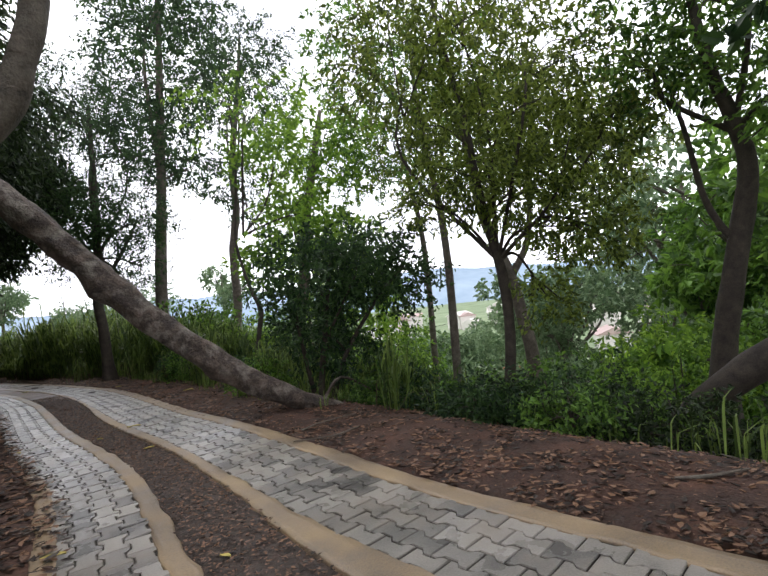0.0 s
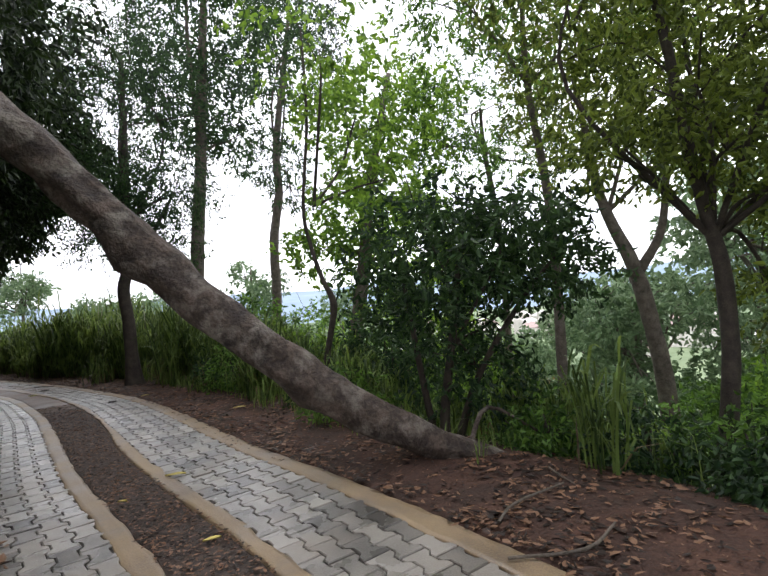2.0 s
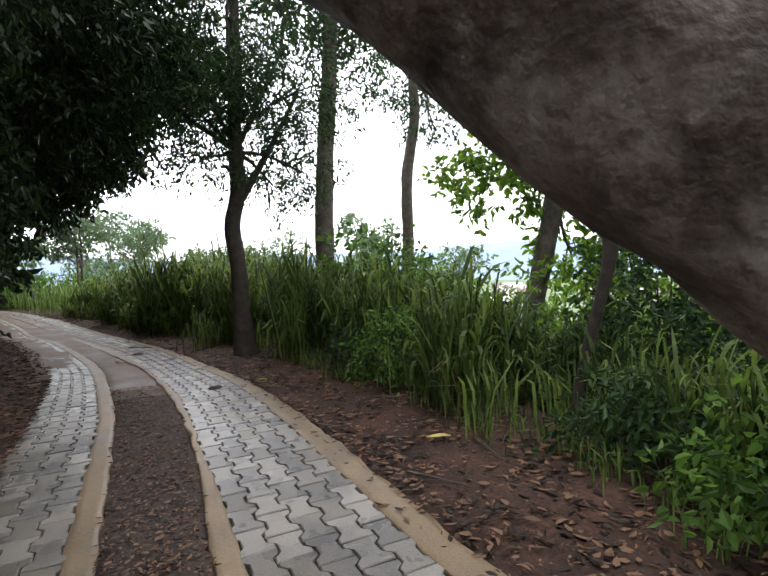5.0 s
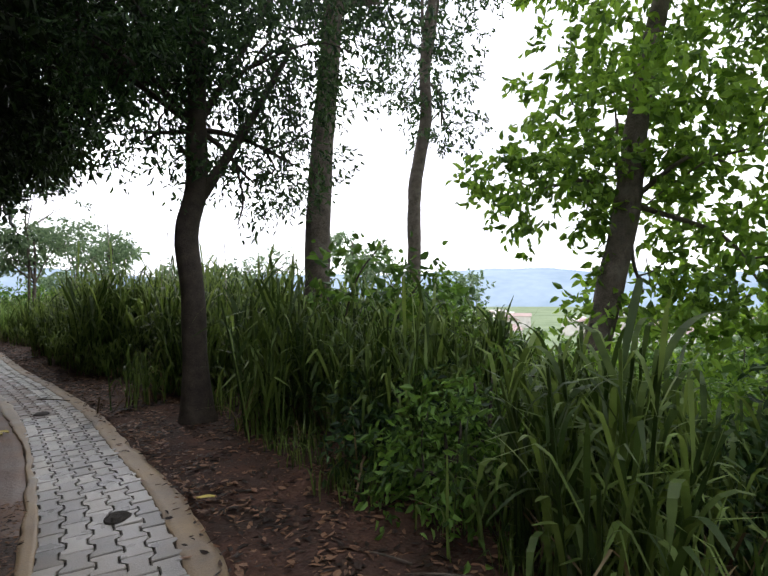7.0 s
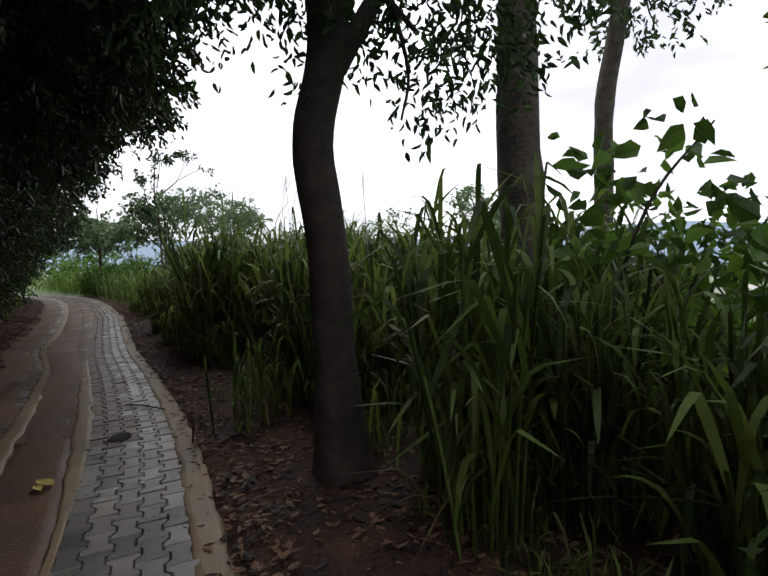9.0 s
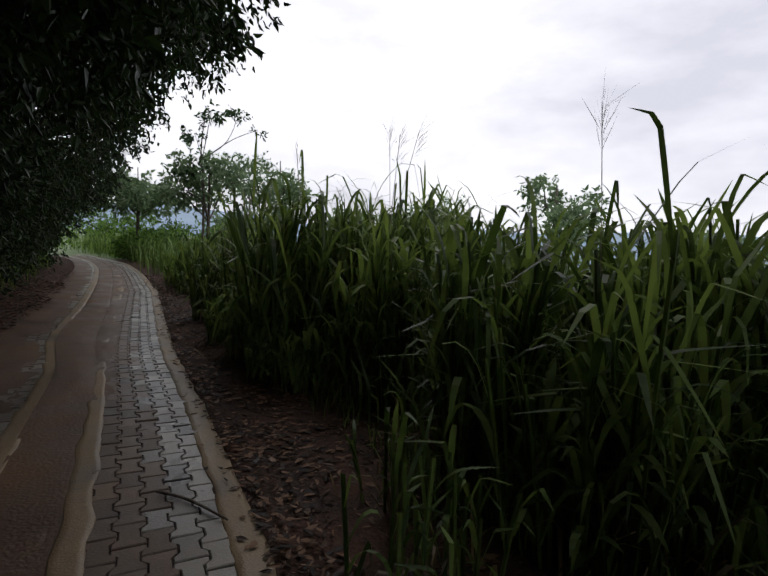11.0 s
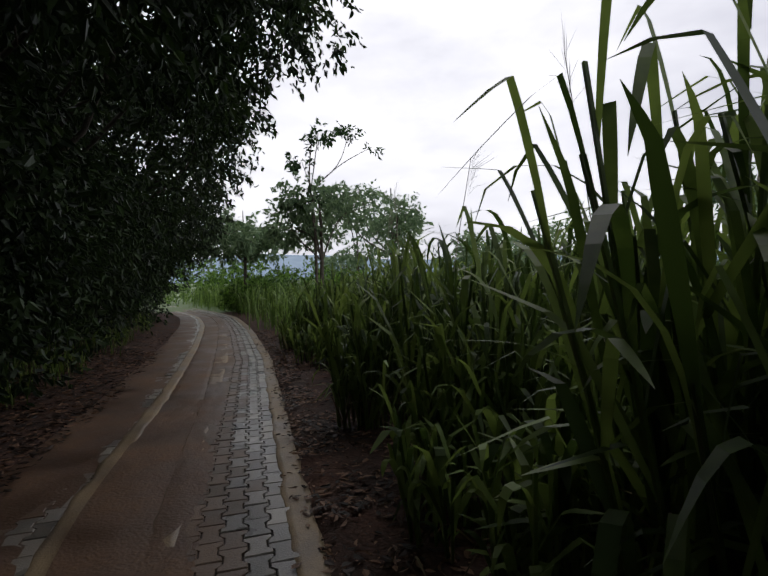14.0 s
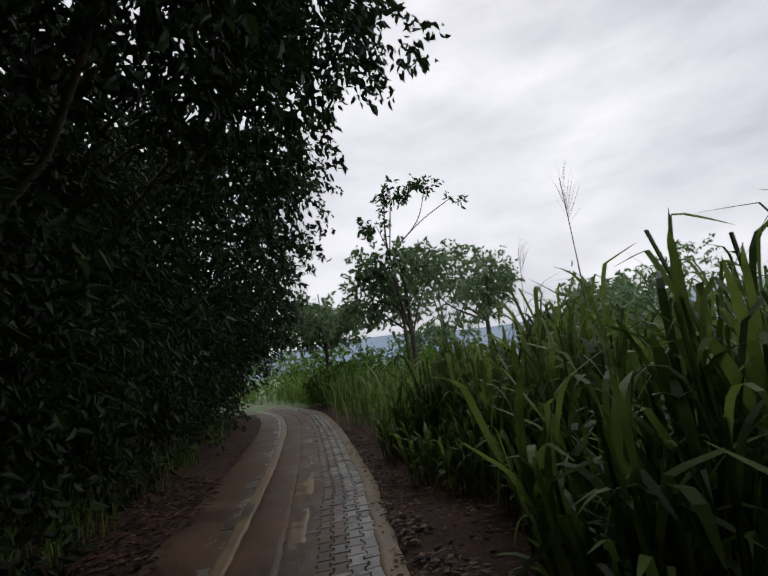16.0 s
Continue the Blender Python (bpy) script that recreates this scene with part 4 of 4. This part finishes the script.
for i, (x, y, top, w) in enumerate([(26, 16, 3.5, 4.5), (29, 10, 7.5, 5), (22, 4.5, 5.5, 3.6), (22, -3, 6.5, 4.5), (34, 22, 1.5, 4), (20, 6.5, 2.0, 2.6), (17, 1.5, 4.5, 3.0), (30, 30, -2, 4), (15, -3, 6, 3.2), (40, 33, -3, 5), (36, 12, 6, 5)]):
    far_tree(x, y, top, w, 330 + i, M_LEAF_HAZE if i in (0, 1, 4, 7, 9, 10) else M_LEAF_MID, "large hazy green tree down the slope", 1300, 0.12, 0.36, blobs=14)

# ---- the hedge of dark trees on the bank side, its shade painted into the leaves ----
def bank_tree(y, reach, low, top, seed, n, dx=-3.0):
    """A dark tree on the bank whose crown hangs to the ground and reaches out over the track."""
    x = float(ll_edge(y)) + dx
    z = float(ground_z(x, y))
    e = float(ll_edge(y))
    r = np.random.default_rng(seed)
    bl = [(e - 1.75, y, 0.9, 0.85, 1.5, 0.95), (e - 1.7, y + 0.9, 1.9, 1.0, 1.4, 1.0), (e - 1.6 + reach * 0.25, y - 0.6, 2.9, 1.1, 1.5, 1.0), (e - 1.3 + reach * 0.6, y + 0.3, low + 1.2, 1.2, 1.7, 1.1),
          (e - 1.1 + reach, y + r.normal(0, 0.3), low + 2.6, 1.2, 1.6, 1.3), (e - 1.6 + reach * 0.8, y + 0.4, top - 1.5, 1.7, 1.9, 1.5), (x, y, top - 3, 1.9, 2.0, 2.2), (e - 2.6, y + 0.2, 2.4, 1.0, 1.7, 1.6), (e - 2.4, y - 0.4, 4.6, 1.3, 1.9, 1.6)]
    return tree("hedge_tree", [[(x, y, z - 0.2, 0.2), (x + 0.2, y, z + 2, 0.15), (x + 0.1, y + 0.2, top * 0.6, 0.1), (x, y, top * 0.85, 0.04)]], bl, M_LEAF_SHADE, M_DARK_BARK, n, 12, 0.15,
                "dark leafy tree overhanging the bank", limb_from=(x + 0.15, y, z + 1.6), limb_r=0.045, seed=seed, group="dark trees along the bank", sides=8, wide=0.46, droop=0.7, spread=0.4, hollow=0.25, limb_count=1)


for i, (y, reach, low, top, n) in enumerate([(13.0, 1.3, 3.6, 9, 2300), (16.6, 2.2, 3.4, 9, 2900), (20.6, 2.7, 2.7, 9.0, 3500), (23.6, 2.4, 3.2, 9, 3100), (26.6, 3.0, 3.8, 9, 3000), (29.8, 3.5, 4.0, 9.5, 3000), (33.5, 2.2, 3.0, 8.0, 1700), (37.5, 1.9, 2.4, 7, 1400), (41.5, 1.8, 2.0, 6.0, 1200), (9.6, 0.0, 5.0, 8.5, 1000), (46, 1.8, 1.4, 5.5, 1000)]):
    bank_tree(y, reach, low, top, 400 + i, n)
for i, (x, y, w, h) in enumerate([(-8.5, 52.0, 2.4, 3.0), (-4.5, 50.0, 2.4, 2.4), (-12.5, 58, 3, 4), (-1.0, 47.0, 2.0, 2.0), (2.5, 49.0, 2.2, 2.0), (-6.2, 45.6, 1.2, 1.6), (-16, 54, 3, 5)]):
    shrub(x, y, w, h, M_LEAF_MID, 420, 0.2, "dense green bush closing the bend of the path", 520 + i)
# Backing row added to close sky gaps in the hedge, same shade-painted leaf
for i, y in enumerate((12.0, 17.0, 22.0, 26.5, 31.0, 36.0)):
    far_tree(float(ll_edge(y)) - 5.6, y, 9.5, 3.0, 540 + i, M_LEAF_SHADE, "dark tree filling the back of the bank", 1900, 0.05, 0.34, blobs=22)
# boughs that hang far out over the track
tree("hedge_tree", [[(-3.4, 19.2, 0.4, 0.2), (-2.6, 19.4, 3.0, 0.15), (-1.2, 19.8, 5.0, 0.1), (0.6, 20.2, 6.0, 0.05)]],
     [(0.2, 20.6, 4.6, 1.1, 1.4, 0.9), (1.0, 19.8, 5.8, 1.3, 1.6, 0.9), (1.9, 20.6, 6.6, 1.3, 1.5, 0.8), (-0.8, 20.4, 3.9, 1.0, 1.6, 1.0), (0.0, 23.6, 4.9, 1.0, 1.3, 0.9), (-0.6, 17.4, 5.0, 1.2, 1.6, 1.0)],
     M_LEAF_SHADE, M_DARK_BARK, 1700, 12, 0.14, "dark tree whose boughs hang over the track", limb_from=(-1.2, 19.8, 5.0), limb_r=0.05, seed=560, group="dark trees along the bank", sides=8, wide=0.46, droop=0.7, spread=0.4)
# unseen trees added around and behind the start of the walk, to shade its ground
for i, (x, y, top, w) in enumerate([(-4.5, 4.5, 8.0, 3.0), (-4.5, -1.5, 9, 3.6), (2.0, -6.5, 9, 3.8), (7.5, -4.5, 8, 3.6), (-3, -7, 9, 3.4), (4.6, -3.0, 9.5, 3.4)]):
    far_tree(x, y, top, w, 450 + i, M_LEAF_DARK, "unseen leafy tree added to shade the path start", 1100, 0.4, 0.24, blobs=11)
tree("leaning_tree", [[(-3.2, 5.6, 0.2, 0.2), (-1.8, 5.3, 1.7, 0.16), (-0.4, 5.05, 2.75, 0.14), (0.21, 5.02, 3.41, 0.13), (0.37, 5.0, 3.85, 0.12), (0.51, 4.99, 4.44, 0.115), (0.6, 5.0, 6.0, 0.09), (0.8, 5.1, 8.0, 0.05)]],
     [(0.9, 5.2, 8.6, 1.9, 1.8, 1.0), (0.2, 6.2, 7.4, 1.3, 1.3, 0.8)], M_LEAF_DARK, M_BARK, 420, 10, 0.13, "bent grey tree leaning in from the bank", limb_from=(0.6, 5.0, 6.2), limb_r=0.05, seed=470, sides=12)
# high canopy behind the front trees
for i, (x, y, z0, w, mat) in enumerate([(9.5, 9.5, 9.0, 2.6, M_LEAF_MID), (12.5, 13.5, 7.5, 2.6, M_LEAF_MID)]):
    x0, y0 = x + 1.0, y + 0.6
    tree("tree", [[(x0, y0, float(ground_z(x0, y0)) - 0.3, 0.14), (x0 + 0.2, y0, 3.0, 0.11), (x0 - 0.3, y0, 6.5, 0.08), (x, y, z0, 0.04)]], [(x, y, z0, w, w, 1.5), (x + 1.2, y - 0.6, z0 - 1.7, w * 0.6, w * 0.6, 0.9), (x - 1.3, y + 0.6, z0 - 1.2, w * 0.6, w * 0.6, 0.9)], mat, M_BARK, 480, 11, 0.15,
         "tall thin tree with a high airy crown", limb_from=(x0 - 0.3, y0, 6.4), limb_r=0.05, seed=480 + i, spread=0.4)

# ---- distance: hills, valley houses, tarpaulin ----
def hills(name, radius, base, height, seed, mat, a0, a1, label):
    n = 90
    v = []
    for i in range(n + 1):
        a = radians(a0 + (a1 - a0) * i / n)
        h = base + height * (0.55 + 0.6 * noise.noise(Vector((i * 0.11, seed, 0))) + 0.18 * noise.noise(Vector((i * 0.5, seed, 3))))
        for s, f in ((1.0, 0.0), (1.12, 0.55), (1.3, 1.0), (1.6, 0.2)):
            v.append((radius * s * math.sin(a), radius * s * math.cos(a), -16 + (h + 16) * f))
    v = np.array(v)
    i, j = np.meshgrid(np.arange(n), np.arange(3), indexing="ij")
    q = np.stack([i * 4 + j, i * 4 + j + 1, (i + 1) * 4 + j + 1, (i + 1) * 4 + j], -1).reshape(-1, 4)
    return tagged(new(name, fast_mesh(name, v, q, mat, True)), label, "hill", kind="structure")


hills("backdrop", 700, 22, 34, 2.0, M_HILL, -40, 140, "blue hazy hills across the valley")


def house(x, y, z, w, d, h, roof_h, roof_mat, label, turn):
    root = empty_at("house", x, y, z)
    bm = bmesh.new()
    bmesh.ops.create_cube(bm, size=1, matrix=Matrix.Translation((0, 0, h / 2 - 0.5)) @ Matrix.Diagonal((w, d, h + 1, 1)))
    me = bpy.data.meshes.new("wall")
    bm.to_mesh(me)
    bm.free()
    me.materials.append(M_WALL)
    turn_m = Matrix.Translation((x, y, z)) @ Matrix.Rotation(turn, 4, "Z")
    me.transform(turn_m)
    part("wall", me, root)
    e = 0.5
    vs = [Vector(p) for p in ((-w / 2 - e, -d / 2 - e, h), (w / 2 + e, -d / 2 - e, h), (w / 2 + e, d / 2 + e, h), (-w / 2 - e, d / 2 + e, h), (-w / 2 - e, 0, h + roof_h), (w / 2 + e, 0, h + roof_h), (-w / 2 - e, -d / 2 - e, h - 0.15), (w / 2 + e, -d / 2 - e, h - 0.15), (w / 2 + e, d / 2 + e, h - 0.15), (-w / 2 - e, d / 2 + e, h - 0.15))]
    part("roof", mesh_from("roof", [tuple(turn_m @ p) for p in vs], [(0, 1, 5, 4), (2, 3, 4, 5), (0, 4, 3), (1, 2, 5), (6, 7, 1, 0), (8, 9, 3, 2), (7, 8, 2, 1), (9, 6, 0, 3), (9, 8, 7, 6)], roof_mat, False), root)
    for k in (-0.28, 0.0, 0.28):
        bm = bmesh.new()
        bmesh.ops.create_cube(bm, size=1, matrix=turn_m @ Matrix.Translation((k * w, -d / 2 - 0.02, h * 0.55)) @ Matrix.Diagonal((w * 0.14, 0.1, h * 0.35, 1)))
        wm = bpy.data.meshes.new("window")
        bm.to_mesh(wm)
        bm.free()
        wm.materials.append(M_PANE)
        part("window", wm, root)
    return tagged(root, label, "house", "houses in the valley")


hr = np.random.default_rng(5)
house(66, 50, -15.2, 5.0, 4.0, 2.8, 1.4, M_ROOF, "small red-roofed house in the valley", 0.9)
for k in range(34):
    a = radians(hr.uniform(38, 74))
    dist = hr.uniform(120, 330)
    house(dist * math.sin(a), dist * math.cos(a), float(ground_z(dist * math.sin(a), dist * math.cos(a))), hr.uniform(7, 13), hr.uniform(6, 9), hr.uniform(3, 6.5), hr.uniform(1.2, 2.4), M_ROOF_FAR if hr.random() < 0.4 else M_WALL, "pale distant house in the valley town", hr.uniform(0, 3))


def tarpaulin(x, y, z, w, d):
    n = 14
    v = np.array([[(i / n - 0.5) * w, (j / n - 0.5) * d, 1.9 - 1.2 * abs(j / n - 0.5) * 2 * (0.8 + 0.2 * math.sin(i)) + 0.15 * noise.noise(Vector((i * 0.5, j * 0.5, 1)))] for i in range(n + 1) for j in range(n + 1)])
    i, j = np.meshgrid(np.arange(n), np.arange(n), indexing="ij")
    q = np.stack([i * (n + 1) + j, (i + 1) * (n + 1) + j, (i + 1) * (n + 1) + j + 1, i * (n + 1) + j + 1], -1).reshape(-1, 4)
    root = empty_at("tarpaulin_shelter", x, y, z)
    ob = part("tarpaulin", fast_mesh("tarpaulin", v + np.array([x, y, z]), q, M_TARP, True), root, "bright blue tarpaulin sheet")
    sm = ob.modifiers.new("thick", "SOLIDIFY")
    sm.thickness = 0.03
    for px, py in ((-w / 2, 0), (w / 2, 0)):
        vv, qq = tube([(x + px, y + py, z - 0.3, 0.06), (x + px, y + py, z + 1.0, 0.05), (x + px, y + py, z + 1.85, 0.05)], 6, 2, 0.02)
        part("pole", fast_mesh("pole", vv, qq, M_BARK, True), root)
    return tagged(root, "bright blue tarpaulin shelter down in the valley", "shelter")


tarpaulin(60.5, 43.5, -16.2 + 0.6, 4.6, 4.0)

# ---- loose things on the ground ----
def litter(n, pick, size, mat, label, name="leaf_litter", lift=0.015, wide=0.5):
    x, y = pick(n)
    n = len(x)
    z = ground_z(x, y)
    on = (x > ll_edge(y) - 0.05) & (x < R_EDGE(y))
    z = np.where(on, 0.004, z + bumps(x, y) - 0.0) + lift * rng.uniform(0.3, 1.3, n)
    way = rng.normal(size=(n, 3)) * np.array([1, 1, 0.22])
    v, q = leaves(np.stack([x, y, z], 1), way, size * rng.uniform(0.5, 1.4, n), wide, 0.12)
    # lay each leaf flat, with a curl
    base = np.repeat(np.stack([x, y, z], 1), 6, 0)
    v = base + (v - base) * np.array([1, 1, 0.3])
    return tagged(new(name, fast_mesh(name, v, q, mat)), label, "leaves", kind="stuff")


litter(9000, in_band(-4, 36, 0.02, 2.4, 1.3), 0.07, M_LITTER, "brown dead leaves scattered on red soil")
litter(13000, clumped(in_band(-4, 36, 0.02, 1.9, 1.3), -0.05, 1.7), 0.072, M_LITTER, "drifts of brown dead leaves on red soil")
litter(14000, in_band(-3, 26, 0.02, 2.4), 0.026, M_LITTER, "crumbs of dry leaf and twig on red soil", lift=0.006)
litter(12000, left_band(-3, 36, 0.0, 2.8), 0.075, M_LITTER, "brown dead leaves heaped along the bank")
litter(16000, left_band(1, 32, -0.08, 1.7), 0.085, M_LITTER, "thick brown dead leaves beside the narrow track", lift=0.03)
def median_pick(n):
    y = rng.uniform(-2, 15, n)
    return L_EDGE(y) + (M_EDGE(y) - L_EDGE(y)) * rng.random(n), y
litter(13000, median_pick, 0.036, M_LITTER, "small dead leaves and chips on mulch", lift=0.006)
def kerb_pick(n):
    y = rng.uniform(8, 34, n)
    return R_EDGE(y) - np.abs(rng.normal(0, 0.10, n)) + 0.05, y
litter(700, kerb_pick, 0.06, M_LITTER, "brown dead leaves blown onto the kerb", lift=0.012)


def single_leaf(x, y, turn, size):
    z = 0.012 if ll_edge(y) < x < R_EDGE(y) else float(ground_z(x, y)) + 0.04
    n = 7
    v, q = [], []
    for i in range(n + 1):
        s = i / n
        w = size * 0.2 * math.sin(math.pi * min(0.97, s + 0.04)) ** 0.8
        for k, o in enumerate((-1, 0, 1)):
            v.append((o * w, (s - 0.5) * size, 0.012 * abs(o) + 0.02 * size * math.sin(s * 5)))
        if i < n:
            q += [(i * 3, i * 3 + 1, i * 3 + 4, i * 3 + 3), (i * 3 + 1, i * 3 + 2, i * 3 + 5, i * 3 + 4)]
    v = np.array(v) @ np.array(Matrix.Rotation(-turn, 3, "Z")) + np.array([x, y, z])
    return tagged(new("fallen_leaf", fast_mesh("fallen_leaf", v, q, M_YELLOW_LEAF, True)), "yellow fallen leaf lying by the path", "leaf", "yellow fallen leaves")


for x, y, turn, s in [(0.24, 4.22, 1.2, 0.16), (1.07, 3.21, 0.5, 0.09), (1.63, 8.43, 1.0, 0.2), (1.11, 8.04, 0.9, 0.08), (0.2, 8.19, 0.3, 0.12), (1.45, 6.74, 1.3, 0.12), (2.5, 14.31, 1.2, 0.14), (3.28, 11.14, 1.1, 0.2), (0.7, 17.45, 0.8, 0.22), (0.69, 17.36, 0.6, 0.14)]:
    single_leaf(x, y, turn, s)


def stick(points, label="thin dry brown stick on the ground"):
    v, q = tube([(x, y, (0.02 if ll_edge(y) < x < R_EDGE(y) else float(ground_z(x, y)) + 0.03), r) for x, y, r in points], 6, 4, 0.15)
    return tagged(new("stick", fast_mesh("stick", v, q, M_BARK, True)), label, "stick", "fallen sticks")


for s in [[(2.63, 5.19, 0.009), (3.0, 4.93, 0.011), (3.42, 4.98, 0.008)], [(3.74, 1.56, 0.012), (3.9, 1.39, 0.014), (4.18, 1.23, 0.009)], [(2.93, 5.51, 0.009), (3.24, 5.62, 0.01), (3.8, 5.59, 0.006)], [(-0.26, 10.37, 0.03), (-0.16, 10.9, 0.035), (-0.21, 11.69, 0.02)], [(0.78, 19.42, 0.008), (0.98, 19.31, 0.01), (1.23, 19.07, 0.006)]]:
    stick(s)
sr = np.random.default_rng(9)
for k in range(26):
    y = sr.uniform(0, 22)
    x = float(R_EDGE(y)) + sr.uniform(0.15, 1.6) if sr.random() < 0.6 else float(ll_edge(y)) - sr.uniform(0.1, 1.5)
    a, l = sr.uniform(0, 6.28), sr.uniform(0.15, 0.5)
    stick([(x, y, 0.008), (x + l / 2 * math.cos(a), y + l / 2 * math.sin(a) + 0.02, 0.007), (x + l * math.cos(a), y + l * math.sin(a), 0.004)])


# dark clods stuck on the pavers
def dark_spot(x, y, r):
    bm = bmesh.new()
    bmesh.ops.create_uvsphere(bm, u_segments=14, v_segments=6, radius=r)
    for vert in bm.verts:
        vert.co.z = max(vert.co.z * 0.25, 0)
        k = 1 + 0.3 * noise.noise(vert.co * 12 + Vector((x, y, 0)))
        vert.co.x *= k
        vert.co.y *= k * 1.2
    me = bpy.data.meshes.new("dung_pat")
    bm.to_mesh(me)
    bm.free()
    me.materials.append(M_JOINT)
    ob = new("dung_pat", me)
    ob.location = (x, y, 0.003)
    return tagged(ob, "dark flattened clod stuck on the pavers", "clod", "dark clods on the path")


dark_spot(0.97, 18.33, 0.10)
dark_spot(1.91, 14.34, 0.09)

# ---- pavers ----
P_LONG, P_WIDE = 0.262, 0.167
def paver_mesh():
    """An I-shaped block whose notched sides lock into its neighbours."""
    L, w, a, g = P_LONG / 2 - 0.005, P_WIDE / 2 - 0.005, 0.019, 0.018
    side = [(-L, a), (-P_LONG / 4 - g, a), (-P_LONG / 4 + g, -a), (P_LONG / 4 - g, -a), (P_LONG / 4 + g, a), (L, a)]
    ring = [(w + s, u) for u, s in side] + [(-w - s, u) for u, s in reversed(side)]
    n = len(ring)
    v = []
    for shrink, z in ((0.006, 0.0), (0.0, -0.006), (0.0, -0.045)):
        for x, y in ring:
            v.append((x - math.copysign(shrink, x), y - math.copysign(min(shrink, abs(y) * 0.1), y), z))
    f = [tuple(range(n))]
    for k in range(2):
        for i in range(n):
            j = (i + 1) % n
            f.append((k * n + i, (k + 1) * n + i, (k + 1) * n + j, k * n + j))
    me = bpy.data.meshes.new("paver")
    me.from_pydata(v, [], f)
    bm = bmesh.new()
    bm.from_mesh(me)
    bmesh.ops.recalc_face_normals(bm, faces=bm.faces)
    bm.to_mesh(me)
    bm.free()
    me.materials.append(M_BLOCK)
    return me


PAVER = paver_mesh()


def lay(mid_of, columns, y0, y1, near0, near1, name, label, jitter=0.003):
    """Pavers in staggered columns along a curved strip: those in the near stretch as pieces, the rest joined."""
    root = tagged(empty_at(name, float(mid_of(8.0)), 8.0, 0.0), label, "pavement", kind="structure")
    coords = np.array([v.co for v in PAVER.vertices])
    polys = [tuple(p.vertices) for p in PAVER.polygons]
    rest_v, rest_f, rest_m, n = [], [], [], 0
    r = np.random.default_rng(columns)
    ys = np.arange(y0, y1, 0.02)
    arc = np.concatenate([[0], np.cumsum(np.hypot(np.diff(mid_of(ys)), 0.02) / narrowing(ys[1:]))])
    for row in range(int(arc[-1] / P_LONG)):
        for c in range(columns):
            s = (row + 0.25 + (0.5 if c % 2 else 0)) * P_LONG
            if s > arc[-1]:
                continue
            y = float(np.interp(s, arc, ys))
            x = float(mid_of(y))
            turn = -math.atan2(float(mid_of(y + 0.1) - mid_of(y - 0.1)), 0.2)
            k = float(narrowing(y))
            o = (c - (columns - 1) / 2) * P_WIDE * k
            m = Matrix.Translation((x + o * math.cos(turn), y + o * math.sin(turn), r.normal(0, jitter * 0.6))) @ Euler((r.normal(0, 0.012), r.normal(0, 0.014), turn + r.normal(0, 0.012))).to_matrix().to_4x4() @ Matrix.Diagonal((k, k, 1, 1))
            if near0 <= y <= near1:
                ob = new("paver", PAVER)
                ob.parent = root
                ob.matrix_parent_inverse = root.matrix_world.inverted()
                ob.matrix_basis = m
            else:
                mm = np.array(m)
                rest_v.append(coords @ mm[:3, :3].T + mm[:3, 3])
                rest_f += [tuple(i + n for i in p) for p in polys]
                stained = y > 18 and c < columns / 2 + r.uniform(-0.9, 0.6)
                rest_m += [int(stained)] * len(polys)
                n += len(coords)
    me = bpy.data.meshes.new("paver_rest")
    me.from_pydata(np.vstack(rest_v).tolist(), [], rest_f)
    me.materials.append(M_BLOCK_REST)
    me.materials.append(M_BLOCK_MUDDY)
    me.polygons.foreach_set("material_index", rest_m)
    tagged(part("pavers_beyond", me, root), kind="stuff")
    return root


lay(band_mid, 5, -8, 57, 3.4, 18.2, "pavement_wide_track", "wide track of interlocking grey concrete pavers")
lay(lambda y: lband_right(y) - 2 * P_WIDE * narrowing(y) + 0.01, 4, -8, 57, 2.0, 20.5, "pavement_narrow_track", "narrow track of interlocking grey pavers")
